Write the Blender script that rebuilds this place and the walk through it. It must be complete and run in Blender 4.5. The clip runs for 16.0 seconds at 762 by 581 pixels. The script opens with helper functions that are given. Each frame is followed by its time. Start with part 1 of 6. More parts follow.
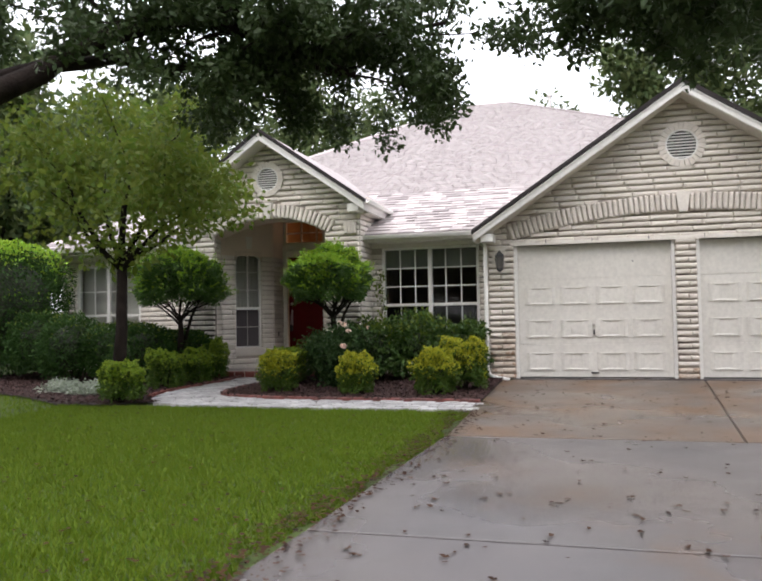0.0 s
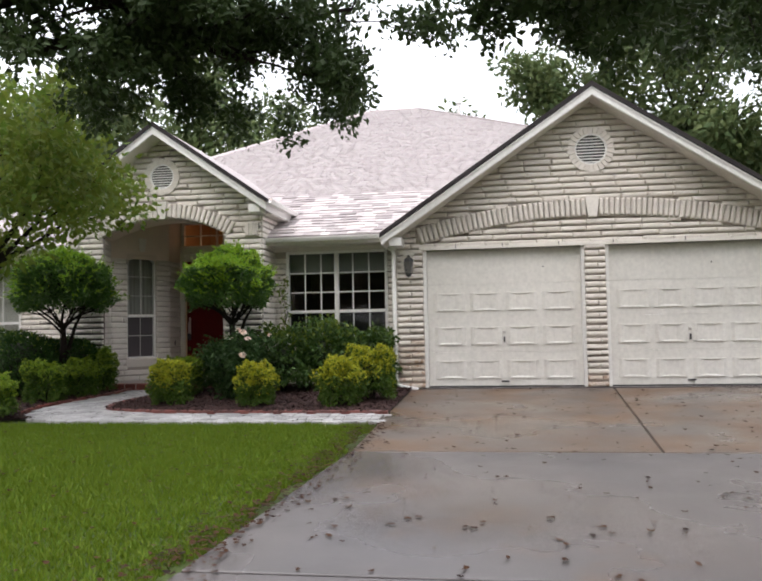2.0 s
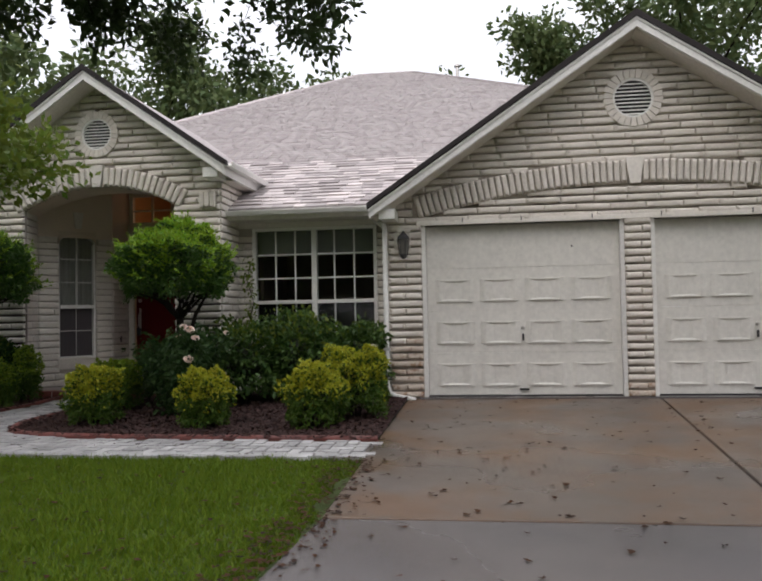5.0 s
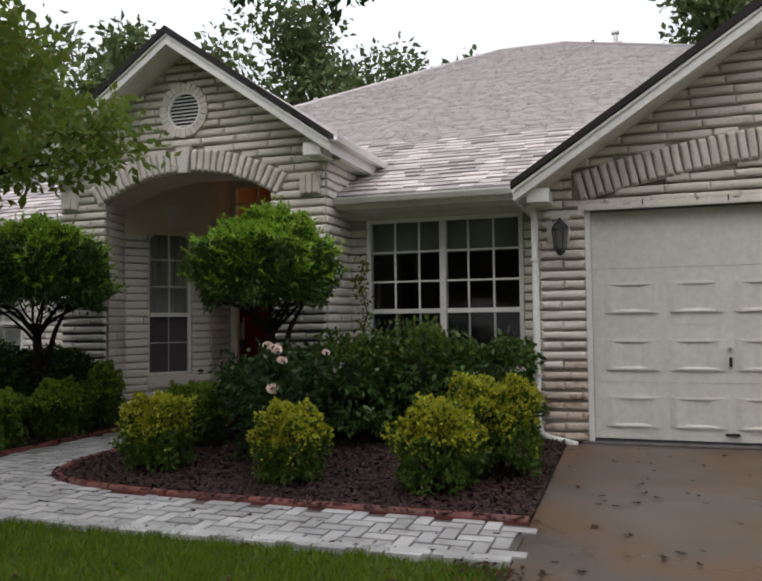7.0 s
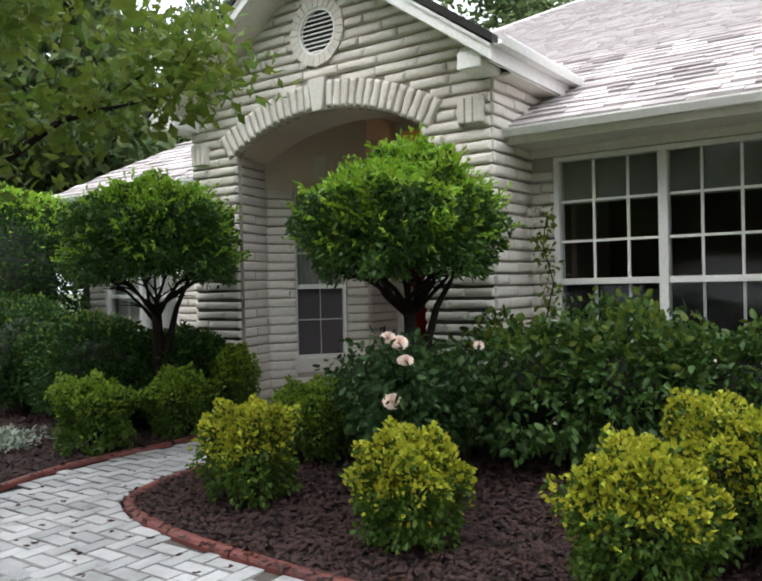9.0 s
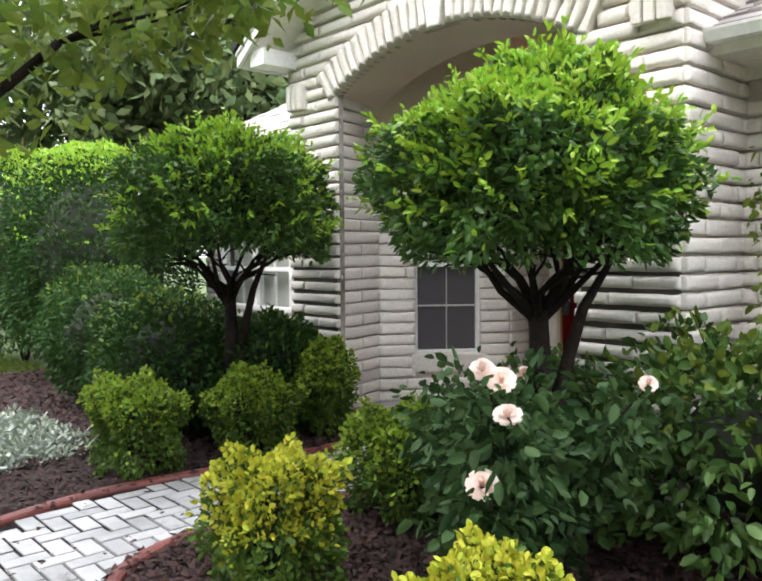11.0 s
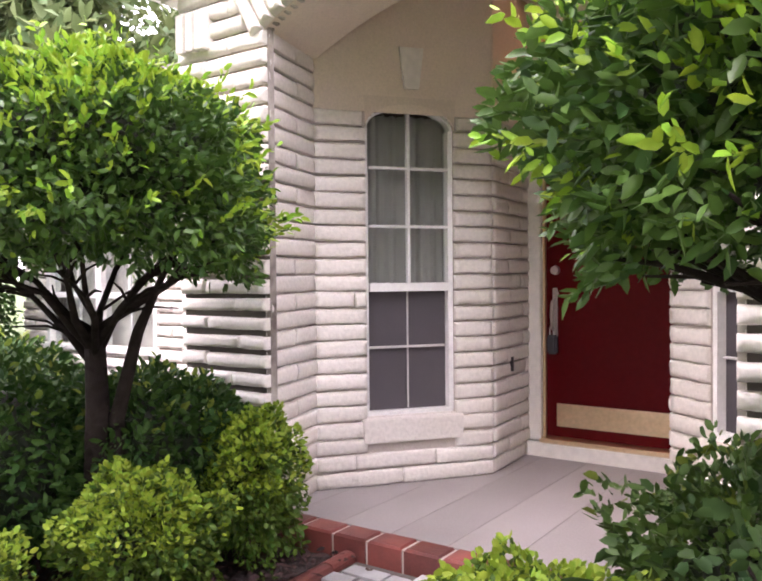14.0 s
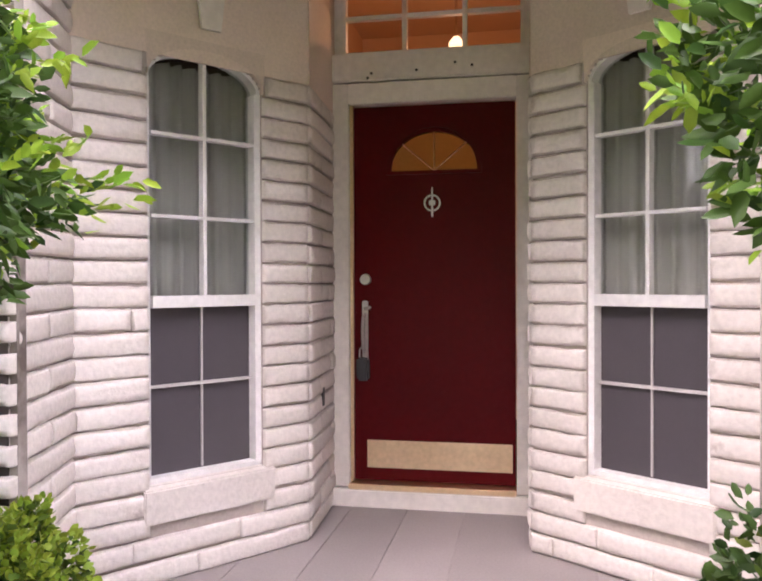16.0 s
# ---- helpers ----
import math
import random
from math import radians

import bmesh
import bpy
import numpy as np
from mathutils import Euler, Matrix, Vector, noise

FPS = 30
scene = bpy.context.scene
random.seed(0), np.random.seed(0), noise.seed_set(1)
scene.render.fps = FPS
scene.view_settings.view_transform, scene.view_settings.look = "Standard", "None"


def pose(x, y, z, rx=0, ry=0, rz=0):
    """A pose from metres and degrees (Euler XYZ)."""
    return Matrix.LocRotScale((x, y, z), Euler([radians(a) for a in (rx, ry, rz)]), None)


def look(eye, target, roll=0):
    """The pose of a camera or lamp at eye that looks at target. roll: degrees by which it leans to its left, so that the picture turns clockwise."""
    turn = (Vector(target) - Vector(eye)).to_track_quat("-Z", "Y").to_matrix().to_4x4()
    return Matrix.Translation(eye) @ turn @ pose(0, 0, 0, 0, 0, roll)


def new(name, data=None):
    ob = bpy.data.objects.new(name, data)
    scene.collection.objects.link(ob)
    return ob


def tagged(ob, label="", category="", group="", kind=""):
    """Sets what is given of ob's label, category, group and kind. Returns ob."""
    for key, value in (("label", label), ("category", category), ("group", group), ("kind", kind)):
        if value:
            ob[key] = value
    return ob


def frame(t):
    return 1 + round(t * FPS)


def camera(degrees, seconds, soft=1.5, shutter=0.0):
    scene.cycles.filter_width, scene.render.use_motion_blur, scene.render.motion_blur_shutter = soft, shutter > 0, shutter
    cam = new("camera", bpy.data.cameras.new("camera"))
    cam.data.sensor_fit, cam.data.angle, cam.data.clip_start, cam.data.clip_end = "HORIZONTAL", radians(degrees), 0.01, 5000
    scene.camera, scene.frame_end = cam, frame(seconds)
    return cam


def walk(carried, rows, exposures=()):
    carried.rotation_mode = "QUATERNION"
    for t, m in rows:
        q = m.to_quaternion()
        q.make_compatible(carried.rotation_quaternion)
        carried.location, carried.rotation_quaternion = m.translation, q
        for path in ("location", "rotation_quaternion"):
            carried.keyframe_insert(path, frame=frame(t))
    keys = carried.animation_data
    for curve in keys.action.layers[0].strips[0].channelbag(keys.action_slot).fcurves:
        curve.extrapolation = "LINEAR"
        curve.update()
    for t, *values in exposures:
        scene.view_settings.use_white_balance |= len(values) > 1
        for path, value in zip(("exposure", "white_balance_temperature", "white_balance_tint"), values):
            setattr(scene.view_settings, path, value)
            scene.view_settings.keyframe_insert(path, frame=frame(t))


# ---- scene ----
cam = camera(53.0, 16.0, soft=2.1)
PATH = [
    (0, (1.691, -12.607, 1.015), (1.157, -10.681, 1.089), -1.0),
    (0.5, (1.648, -12.377, 0.988), (1.264, -10.416, 1.073), -1.0),
    (1, (1.644, -12.252, 0.959), (1.303, -10.284, 1.05), -1.0),
    (1.5, (1.642, -12.161, 0.948), (1.316, -10.19, 1.046), -1.2),
    (2, (1.618, -11.981, 0.964), (1.315, -10.006, 1.061), -1.1),
    (2.5, (1.583, -11.755, 0.985), (1.311, -9.775, 1.063), -1.2),
    (3, (1.519, -11.493, 1.003), (1.278, -9.509, 1.065), -1.1),
    (5.5, (1.174, -9.047, 1.081), (0.864, -7.073, 1.147), -1.1),
    (6, (1.058, -8.517, 1.115), (0.666, -6.557, 1.19), -0.9),
    (6.5, (0.968, -7.955, 1.132), (0.462, -6.021, 1.216), -0.8),
    (7, (0.89, -7.422, 1.161), (0.261, -5.525, 1.238), -0.7),
    (7.5, (0.833, -6.88, 1.168), (0.066, -5.034, 1.23), -0.9),
    (8, (0.701, -6.35, 1.184), (-0.189, -4.56, 1.229), -0.9),
    (8.5, (0.61, -5.829, 1.212), (-0.415, -4.112, 1.231), -1.1),
    (9, (0.504, -5.333, 1.267), (-0.648, -3.697, 1.251), -1.3),
    (9.5, (0.4, -4.874, 1.339), (-0.869, -3.329, 1.282), -1.1),
    (10, (0.179, -4.471, 1.334), (-1.179, -3.005, 1.261), -0.8),
    (12.5, (-1.24, -2.976, 1.384), (-2.815, -1.749, 1.266), -0.3),
    (13, (-1.642, -2.96, 1.389), (-3.093, -1.587, 1.296), -0.3),
    (13.5, (-2.021, -2.933, 1.366), (-3.319, -1.412, 1.312), -0.7),
    (14, (-2.327, -2.79, 1.334), (-3.467, -1.148, 1.293), -0.5),
    (14.5, (-2.683, -2.692, 1.317), (-3.579, -0.904, 1.276), -1.2),
    (15, (-3.029, -2.504, 1.278), (-3.683, -0.614, 1.25), -1.4),
    (15.5, (-3.263, -2.276, 1.316), (-3.748, -0.336, 1.285), -0.5),
    (16, (-3.409, -2.074, 1.34), (-3.786, -0.11, 1.318), -0.2),
]
EXPOSURE = [(0, 0.1, 6480, 15), (3.0, 0.02, 6480, 14), (5.5, -0.65, 6500, 14), (7.0, -0.72, 6480, 12), (8.4, -0.55, 6450, 10), (9.0, 0.25, 6250, 8), (10.2, 1.05, 6180, 8), (12.3, 1.45, 6480, 23), (14.0, 2.1, 6500, 31), (16.0, 2.27, 6500, 34)]
walk(cam, [(t, look(eye, target, roll)) for t, eye, target, roll in PATH], EXPOSURE)

# ---- light: bright overcast sky, one broad weak sun ----
world = bpy.data.worlds.new("overcast")
scene.world = world
world.use_nodes = True
wn, wl = world.node_tree.nodes, world.node_tree.links
wn.clear()
sky = wn.new("ShaderNodeTexSky")
sky.sky_type, sky.sun_disc = "NISHITA", False
sky.sun_elevation, sky.sun_rotation, sky.dust_density = radians(52), radians(200), 4.0
sky_bg, cloud_bg = wn.new("ShaderNodeBackground"), wn.new("ShaderNodeBackground")
sky_bg.inputs[1].default_value = 0.05
cloud_bg.inputs[0].default_value = (0.96, 0.98, 1.0, 1)
# closed cloud cover, three times as bright overhead as at the horizon
way, split, cover = wn.new("ShaderNodeTexCoord"), wn.new("ShaderNodeSeparateXYZ"), wn.new("ShaderNodeMapRange")
cover.inputs[1].default_value, cover.inputs[2].default_value = 0.0, 1.0
cover.inputs[3].default_value, cover.inputs[4].default_value = 1.05, 3.15
wl.new(way.outputs["Generated"], split.inputs[0])
wl.new(split.outputs[2], cover.inputs[0])
wl.new(cover.outputs[0], cloud_bg.inputs[1])
both, world_out = wn.new("ShaderNodeAddShader"), wn.new("ShaderNodeOutputWorld")
wl.new(sky.outputs[0], sky_bg.inputs[0])
wl.new(sky_bg.outputs[0], both.inputs[0])
wl.new(cloud_bg.outputs[0], both.inputs[1])
wl.new(both.outputs[0], world_out.inputs[0])
sun_data = bpy.data.lights.new("sun", "SUN")
sun_data.energy, sun_data.angle, sun_data.color = 0.6, radians(40), (1.0, 0.96, 0.9)
sun = new("sun", sun_data)
sun.matrix_basis = look((-6, -14, 22), (-2, 0, 0))


# ---- materials ----
def mat(name, c1, c2, rough=0.7, big=1.5, fine=60.0, bump=0.3, metal=0.0, spread=0.1, island=False, translucent=0.0, stain=None, stain_scale=4.0, stain_at=0.6, dist=0.003, spec=None, wet=None):
    """A surface of two mixed colours: broad patches, fine grain with relief, per-piece variation, and stains if given."""
    m = bpy.data.materials.new(name)
    m.use_nodes = True
    n, l = m.node_tree.nodes, m.node_tree.links
    p = n["Principled BSDF"]
    g = n.new("ShaderNodeNewGeometry")
    a = n.new("ShaderNodeTexNoise")
    a.inputs["Scale"].default_value, a.inputs["Detail"].default_value = big, 4
    f = n.new("ShaderNodeTexNoise")
    f.inputs["Scale"].default_value, f.inputs["Detail"].default_value = fine, 3
    for t in (a, f):
        l.new(g.outputs["Position"], t.inputs["Vector"])
    r = n.new("ShaderNodeMapRange")
    r.inputs[1].default_value, r.inputs[2].default_value = 0.3, 0.7
    l.new(a.outputs[0], r.inputs[0])
    mix = n.new("ShaderNodeMix")
    mix.data_type = "RGBA"
    mix.inputs[6].default_value, mix.inputs[7].default_value = (*c1, 1), (*c2, 1)
    hue = n.new("ShaderNodeHueSaturation")
    if island:
        l.new(g.outputs["Random Per Island"], mix.inputs[0])
        rnd = g.outputs["Random Per Island"]
    else:
        l.new(r.outputs[0], mix.inputs[0])
        o = n.new("ShaderNodeObjectInfo")
        rnd = o.outputs["Random"]
    v = n.new("ShaderNodeMath")
    v.operation = "MULTIPLY_ADD"
    l.new(rnd, v.inputs[0])
    v.inputs[1].default_value, v.inputs[2].default_value = 2 * spread, 1 - spread
    v2 = n.new("ShaderNodeMath")
    v2.operation = "MULTIPLY_ADD"
    l.new(f.outputs[0], v2.inputs[0])
    v2.inputs[1].default_value = 0.35
    sub = n.new("ShaderNodeMath")
    sub.operation = "SUBTRACT"
    l.new(v.outputs[0], sub.inputs[0])
    sub.inputs[1].default_value = 0.175
    l.new(sub.outputs[0], v2.inputs[2])
    l.new(v2.outputs[0], hue.inputs["Value"])
    l.new(mix.outputs[2], hue.inputs["Color"])
    colour = hue.outputs[0]
    if stain:
        st = n.new("ShaderNodeTexNoise")
        st.inputs["Scale"].default_value, st.inputs["Detail"].default_value, st.inputs["Roughness"].default_value = stain_scale, 6, 0.65
        l.new(g.outputs["Position"], st.inputs["Vector"])
        sr = n.new("ShaderNodeMapRange")
        sr.inputs[1].default_value, sr.inputs[2].default_value = stain_at, stain_at + 0.14
        l.new(st.outputs[0], sr.inputs[0])
        sm = n.new("ShaderNodeMix")
        sm.data_type = "RGBA"
        sm.inputs[7].default_value = (*stain, 1)
        l.new(sr.outputs[0], sm.inputs[0])
        l.new(colour, sm.inputs[6])
        colour = sm.outputs[2]
    l.new(colour, p.inputs["Base Color"])
    p.inputs["Roughness"].default_value, p.inputs["Metallic"].default_value = rough, metal
    if wet:
        wt, wr = n.new("ShaderNodeTexNoise"), n.new("ShaderNodeMapRange")
        wt.inputs["Scale"].default_value, wt.inputs["Detail"].default_value = 0.45, 5
        wr.inputs[1].default_value, wr.inputs[2].default_value = 0.38, 0.62
        wr.inputs[3].default_value, wr.inputs[4].default_value = wet
        l.new(g.outputs["Position"], wt.inputs["Vector"])
        l.new(wt.outputs[0], wr.inputs[0])
        l.new(wr.outputs[0], p.inputs["Roughness"])
    if spec is None:
        spec = 0.22 if translucent else 0.5
    p.inputs["Specular IOR Level"].default_value = spec
    if bump:
        b = n.new("ShaderNodeBump")
        b.inputs["Strength"].default_value, b.inputs["Distance"].default_value = bump, dist
        l.new(f.outputs[0], b.inputs["Height"])
        l.new(b.outputs[0], p.inputs["Normal"])
    if translucent:
        tr, ms = n.new("ShaderNodeBsdfTranslucent"), n.new("ShaderNodeMixShader")
        ms.inputs[0].default_value = translucent
        l.new(colour, tr.inputs[0])
        l.new(p.outputs[0], ms.inputs[1])
        l.new(tr.outputs[0], ms.inputs[2])
        l.new(ms.outputs[0], n["Material Output"].inputs[0])
    return m


def glass_mat(name, tint, rough=0.03):
    """A window pane: clear, thin, glossy by Fresnel."""
    m = bpy.data.materials.new(name)
    m.use_nodes = True
    n, l = m.node_tree.nodes, m.node_tree.links
    n.clear()
    t, gl, mx, fr, out = (n.new(k) for k in ("ShaderNodeBsdfTransparent", "ShaderNodeBsdfGlossy", "ShaderNodeMixShader", "ShaderNodeLayerWeight", "ShaderNodeOutputMaterial"))
    t.inputs[0].default_value = (*tint, 1)
    gl.inputs["Roughness"].default_value = rough
    pw, ma = n.new("ShaderNodeMath"), n.new("ShaderNodeMath")
    pw.operation, ma.operation = "POWER", "MULTIPLY_ADD"
    pw.inputs[1].default_value = 4.0
    ma.inputs[1].default_value, ma.inputs[2].default_value = 0.5, 0.016
    l.new(fr.outputs["Facing"], pw.inputs[0])
    l.new(pw.outputs[0], ma.inputs[0])
    l.new(ma.outputs[0], mx.inputs[0])
    l.new(t.outputs[0], mx.inputs[1])
    l.new(gl.outputs[0], mx.inputs[2])
    l.new(mx.outputs[0], out.inputs[0])
    return m


def lamp_mat(name, colour, power):
    m = bpy.data.materials.new(name)
    m.use_nodes = True
    p = m.node_tree.nodes["Principled BSDF"]
    p.inputs["Base Color"].default_value = (*colour, 1)
    p.inputs["Emission Color"].default_value, p.inputs["Emission Strength"].default_value = (*colour, 1), power
    return m


PAINTED_STAINED = mat("splash_stained_brick", (0.66, 0.58, 0.50), (0.52, 0.44, 0.37), 0.8, 1.2, 45, 0.5, spread=0.10, stain=(0.30, 0.17, 0.09), stain_scale=7.0, stain_at=0.50, dist=0.006)
MORTAR_CLEAN = mat("painted_over_mortar", (0.50, 0.44, 0.39), (0.40, 0.35, 0.31), 0.9, 2.5, 60, 0.4)
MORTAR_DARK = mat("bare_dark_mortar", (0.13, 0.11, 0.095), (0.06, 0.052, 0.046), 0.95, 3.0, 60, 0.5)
PAINTED = mat("painted_brick", (0.74, 0.69, 0.63), (0.64, 0.59, 0.53), 0.75, 1.2, 45, 0.5, spread=0.06, stain=(0.36, 0.30, 0.25), stain_scale=5.0, stain_at=0.64, dist=0.006)
MORTAR = mat("painted_mortar", (0.50, 0.45, 0.40), (0.36, 0.32, 0.28), 0.9, 1.5, 60, 0.4, stain=(0.12, 0.095, 0.078), stain_scale=1.1, stain_at=0.52)
TRIM = mat("cream_trim_paint", (0.76, 0.72, 0.66), (0.70, 0.66, 0.60), 0.5, 1.0, 25, 0.08)
WHITE = mat("white_paint", (0.80, 0.79, 0.76), (0.74, 0.73, 0.70), 0.45, 1.0, 30, 0.06)
GARAGE = mat("garage_door_paint", (0.73, 0.71, 0.66), (0.68, 0.66, 0.61), 0.4, 0.8, 20, 0.05, spread=0.0)
STUCCO = mat("porch_plaster", (0.70, 0.59, 0.50), (0.62, 0.52, 0.44), 0.85, 2.0, 80, 0.2)
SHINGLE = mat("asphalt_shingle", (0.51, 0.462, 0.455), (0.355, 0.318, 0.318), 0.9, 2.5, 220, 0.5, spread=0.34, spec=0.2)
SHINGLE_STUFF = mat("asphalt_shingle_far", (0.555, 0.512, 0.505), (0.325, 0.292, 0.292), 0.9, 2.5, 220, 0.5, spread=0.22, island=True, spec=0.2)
ROOF_EDGE = mat("roof_edge", (0.028, 0.025, 0.025), (0.045, 0.04, 0.04), 0.9, 3, 60, 0.2, spec=0.15)
CONCRETE = mat("driveway_concrete", (0.140, 0.122, 0.116), (0.078, 0.073, 0.076), 0.25, 0.5, 140, 0.3, stain=(0.105, 0.072, 0.054), stain_scale=0.6, stain_at=0.55, wet=(0.13, 0.42))
CONCRETE_OLD = mat("stained_driveway_concrete", (0.135, 0.105, 0.085), (0.080, 0.066, 0.058), 0.30, 0.7, 140, 0.35, spread=0.04, stain=(0.125, 0.072, 0.040), stain_scale=0.8, stain_at=0.46, wet=(0.2, 0.5))
PORCH_FLOOR = mat("porch_concrete", (0.31, 0.275, 0.265), (0.265, 0.235, 0.225), 0.6, 1.5, 90, 0.2)
PAVER = mat("pale_paver", (0.47, 0.462, 0.460), (0.30, 0.293, 0.290), 0.6, 4.0, 90, 0.5, spread=0.2, stain=(0.14, 0.125, 0.115), stain_scale=5.0, stain_at=0.60)
JOINT = mat("dark_joint_sand", (0.12, 0.10, 0.085), (0.07, 0.06, 0.05), 0.95, 6, 150, 0.5)
RED_BRICK = mat("red_brick", (0.20, 0.050, 0.038), (0.105, 0.030, 0.025), 0.5, 5, 90, 0.5, spread=0.25)
MULCH = mat("bark_mulch", (0.105, 0.060, 0.054), (0.010, 0.006, 0.006), 0.8, 4, 60, 0.6, island=True, spread=0.5, spec=0.15)
SOIL = mat("mulch_bed", (0.035, 0.021, 0.018), (0.018, 0.012, 0.011), 0.95, 4, 50, 0.9, dist=0.02)
SOD = mat("lawn_soil", (0.055, 0.085, 0.012), (0.030, 0.050, 0.009), 0.95, 0.9, 40, 0.6, dist=0.02)
GRASS = mat("grass_blade", (0.185, 0.255, 0.014), (0.055, 0.110, 0.008), 0.6, island=True, spread=0.4, translucent=0.25, bump=0)
BARK = mat("bark", (0.028, 0.021, 0.018), (0.012, 0.009, 0.008), 0.95, 6, 30, 0.9, dist=0.02, spec=0.1)
LEAF_OAK = mat("oak_leaf", (0.055, 0.085, 0.025), (0.025, 0.045, 0.015), 0.5, island=True, spread=0.35, translucent=0.25, bump=0)
LEAF_LIGHT = mat("light_tree_leaf", (0.22, 0.27, 0.042), (0.075, 0.13, 0.020), 0.5, island=True, spread=0.35, translucent=0.45, bump=0)
LEAF_FAR = mat("far_tree_leaf", (0.15, 0.19, 0.065), (0.055, 0.09, 0.035), 0.6, island=True, spread=0.35, translucent=0.2, bump=0)
LEAF_DARK = mat("shrub_leaf", (0.115, 0.225, 0.040), (0.018, 0.052, 0.012), 0.36, island=True, spread=0.45, translucent=0.28, bump=0, spec=0.34)
# green leaf colour, darkened to carry the tree shade on the wing side
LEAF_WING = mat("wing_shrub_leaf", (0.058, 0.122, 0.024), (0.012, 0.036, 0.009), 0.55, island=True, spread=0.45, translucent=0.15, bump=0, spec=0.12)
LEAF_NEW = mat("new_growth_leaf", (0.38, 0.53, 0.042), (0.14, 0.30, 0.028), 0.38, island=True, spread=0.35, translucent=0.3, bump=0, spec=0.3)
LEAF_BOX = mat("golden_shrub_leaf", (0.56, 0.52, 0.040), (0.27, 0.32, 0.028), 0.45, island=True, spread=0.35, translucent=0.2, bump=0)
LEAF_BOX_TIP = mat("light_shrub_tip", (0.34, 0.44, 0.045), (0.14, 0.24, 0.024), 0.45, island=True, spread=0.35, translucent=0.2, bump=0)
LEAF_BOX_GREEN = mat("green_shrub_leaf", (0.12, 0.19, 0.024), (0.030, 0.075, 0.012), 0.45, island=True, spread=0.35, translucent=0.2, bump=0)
LEAF_HEDGE = mat("hedge_leaf", (0.105, 0.190, 0.036), (0.018, 0.046, 0.011), 0.42, island=True, spread=0.45, translucent=0.18, bump=0, spec=0.28)
LEAF_ROSE = mat("rose_leaf", (0.066, 0.120, 0.036), (0.012, 0.034, 0.010), 0.48, island=True, spread=0.4, translucent=0.18, bump=0, spec=0.15)
LEAF_SILVER = mat("silver_leaf", (0.400, 0.432, 0.376), (0.192, 0.240, 0.160), 0.6, island=True, spread=0.25, bump=0)
LEAF_DEAD = mat("fallen_leaf", (0.085, 0.040, 0.020), (0.014, 0.009, 0.008), 0.9, island=True, spread=0.4, bump=0, spec=0.1)
# near-black colour that stands for the shade deep inside the foliage
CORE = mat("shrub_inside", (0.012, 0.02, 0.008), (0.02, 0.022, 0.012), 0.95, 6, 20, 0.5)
PETAL = mat("rose_petal", (0.88, 0.78, 0.72), (0.84, 0.63, 0.54), 0.55, 12, 40, 0.1, translucent=0.3)
DOOR_RED = mat("red_door_paint", (0.092, 0.0026, 0.0042), (0.066, 0.0022, 0.0034), 0.40, 1.0, 30, 0.04, spec=0.10)
BRASS = mat("brass", (0.80, 0.62, 0.40), (0.70, 0.52, 0.32), 0.36, 3, 40, 0.05, metal=1.0)
NICKEL = mat("satin_nickel", (0.62, 0.58, 0.55), (0.55, 0.52, 0.50), 0.3, 3, 40, 0.05, metal=1.0)
BLACK = mat("black_iron", (0.03, 0.03, 0.032), (0.02, 0.02, 0.022), 0.5, 4, 40, 0.2)
CURTAIN = mat("sheer_curtain", (0.72, 0.69, 0.62), (0.62, 0.59, 0.53), 0.9, 2, 60, 0.1, translucent=0.3)
BLIND = mat("grey_blind", (0.30, 0.30, 0.27), (0.25, 0.25, 0.225), 0.9, 2, 40, 0.1)
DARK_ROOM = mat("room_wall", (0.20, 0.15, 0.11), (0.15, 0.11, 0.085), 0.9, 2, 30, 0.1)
WARM_ROOM = mat("hall_wall", (0.68, 0.46, 0.28), (0.62, 0.41, 0.25), 0.8, 2, 30, 0.1)
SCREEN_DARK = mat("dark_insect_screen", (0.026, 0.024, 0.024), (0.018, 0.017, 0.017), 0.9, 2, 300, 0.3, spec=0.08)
SCREEN = mat("insect_screen", (0.078, 0.068, 0.074), (0.062, 0.054, 0.060), 0.75, 2, 300, 0.3)
GLASS = glass_mat("window_glass", (0.86, 0.88, 0.88))
# the olive tint stands for yellow-green hall light and reflections in the fan light
FAN_GLASS = glass_mat("fan_light_glass", (0.42, 0.46, 0.26), 0.12)
LAMP_GLASS = mat("frosted_lamp_glass", (0.55, 0.53, 0.50), (0.45, 0.43, 0.41), 0.3, 4, 30, 0.05)
LANTERN_GLASS = mat("smoked_lantern_glass", (0.16, 0.15, 0.14), (0.10, 0.095, 0.09), 0.25, 4, 30, 0.05)
BULB = lamp_mat("lit_bulb", (1.0, 0.62, 0.28), 0.8)

# ---- building helpers ----
ORIGIN = {}


def at_origin(ob, p):
    ob.location = p
    ORIGIN[ob] = Vector(p)
    return ob


def thing(name, p, label, category, group="", kind=""):
    """A top-level Empty at the thing's base."""
    return at_origin(tagged(new(name), label, category, group, kind), p)


def finish(bm, name, material, smooth):
    bmesh.ops.recalc_face_normals(bm, faces=bm.faces[:])
    me = bpy.data.meshes.new(name)
    bm.to_mesh(me)
    bm.free()
    me.materials.append(material)
    for q in me.polygons:
        q.use_smooth = smooth
    return me


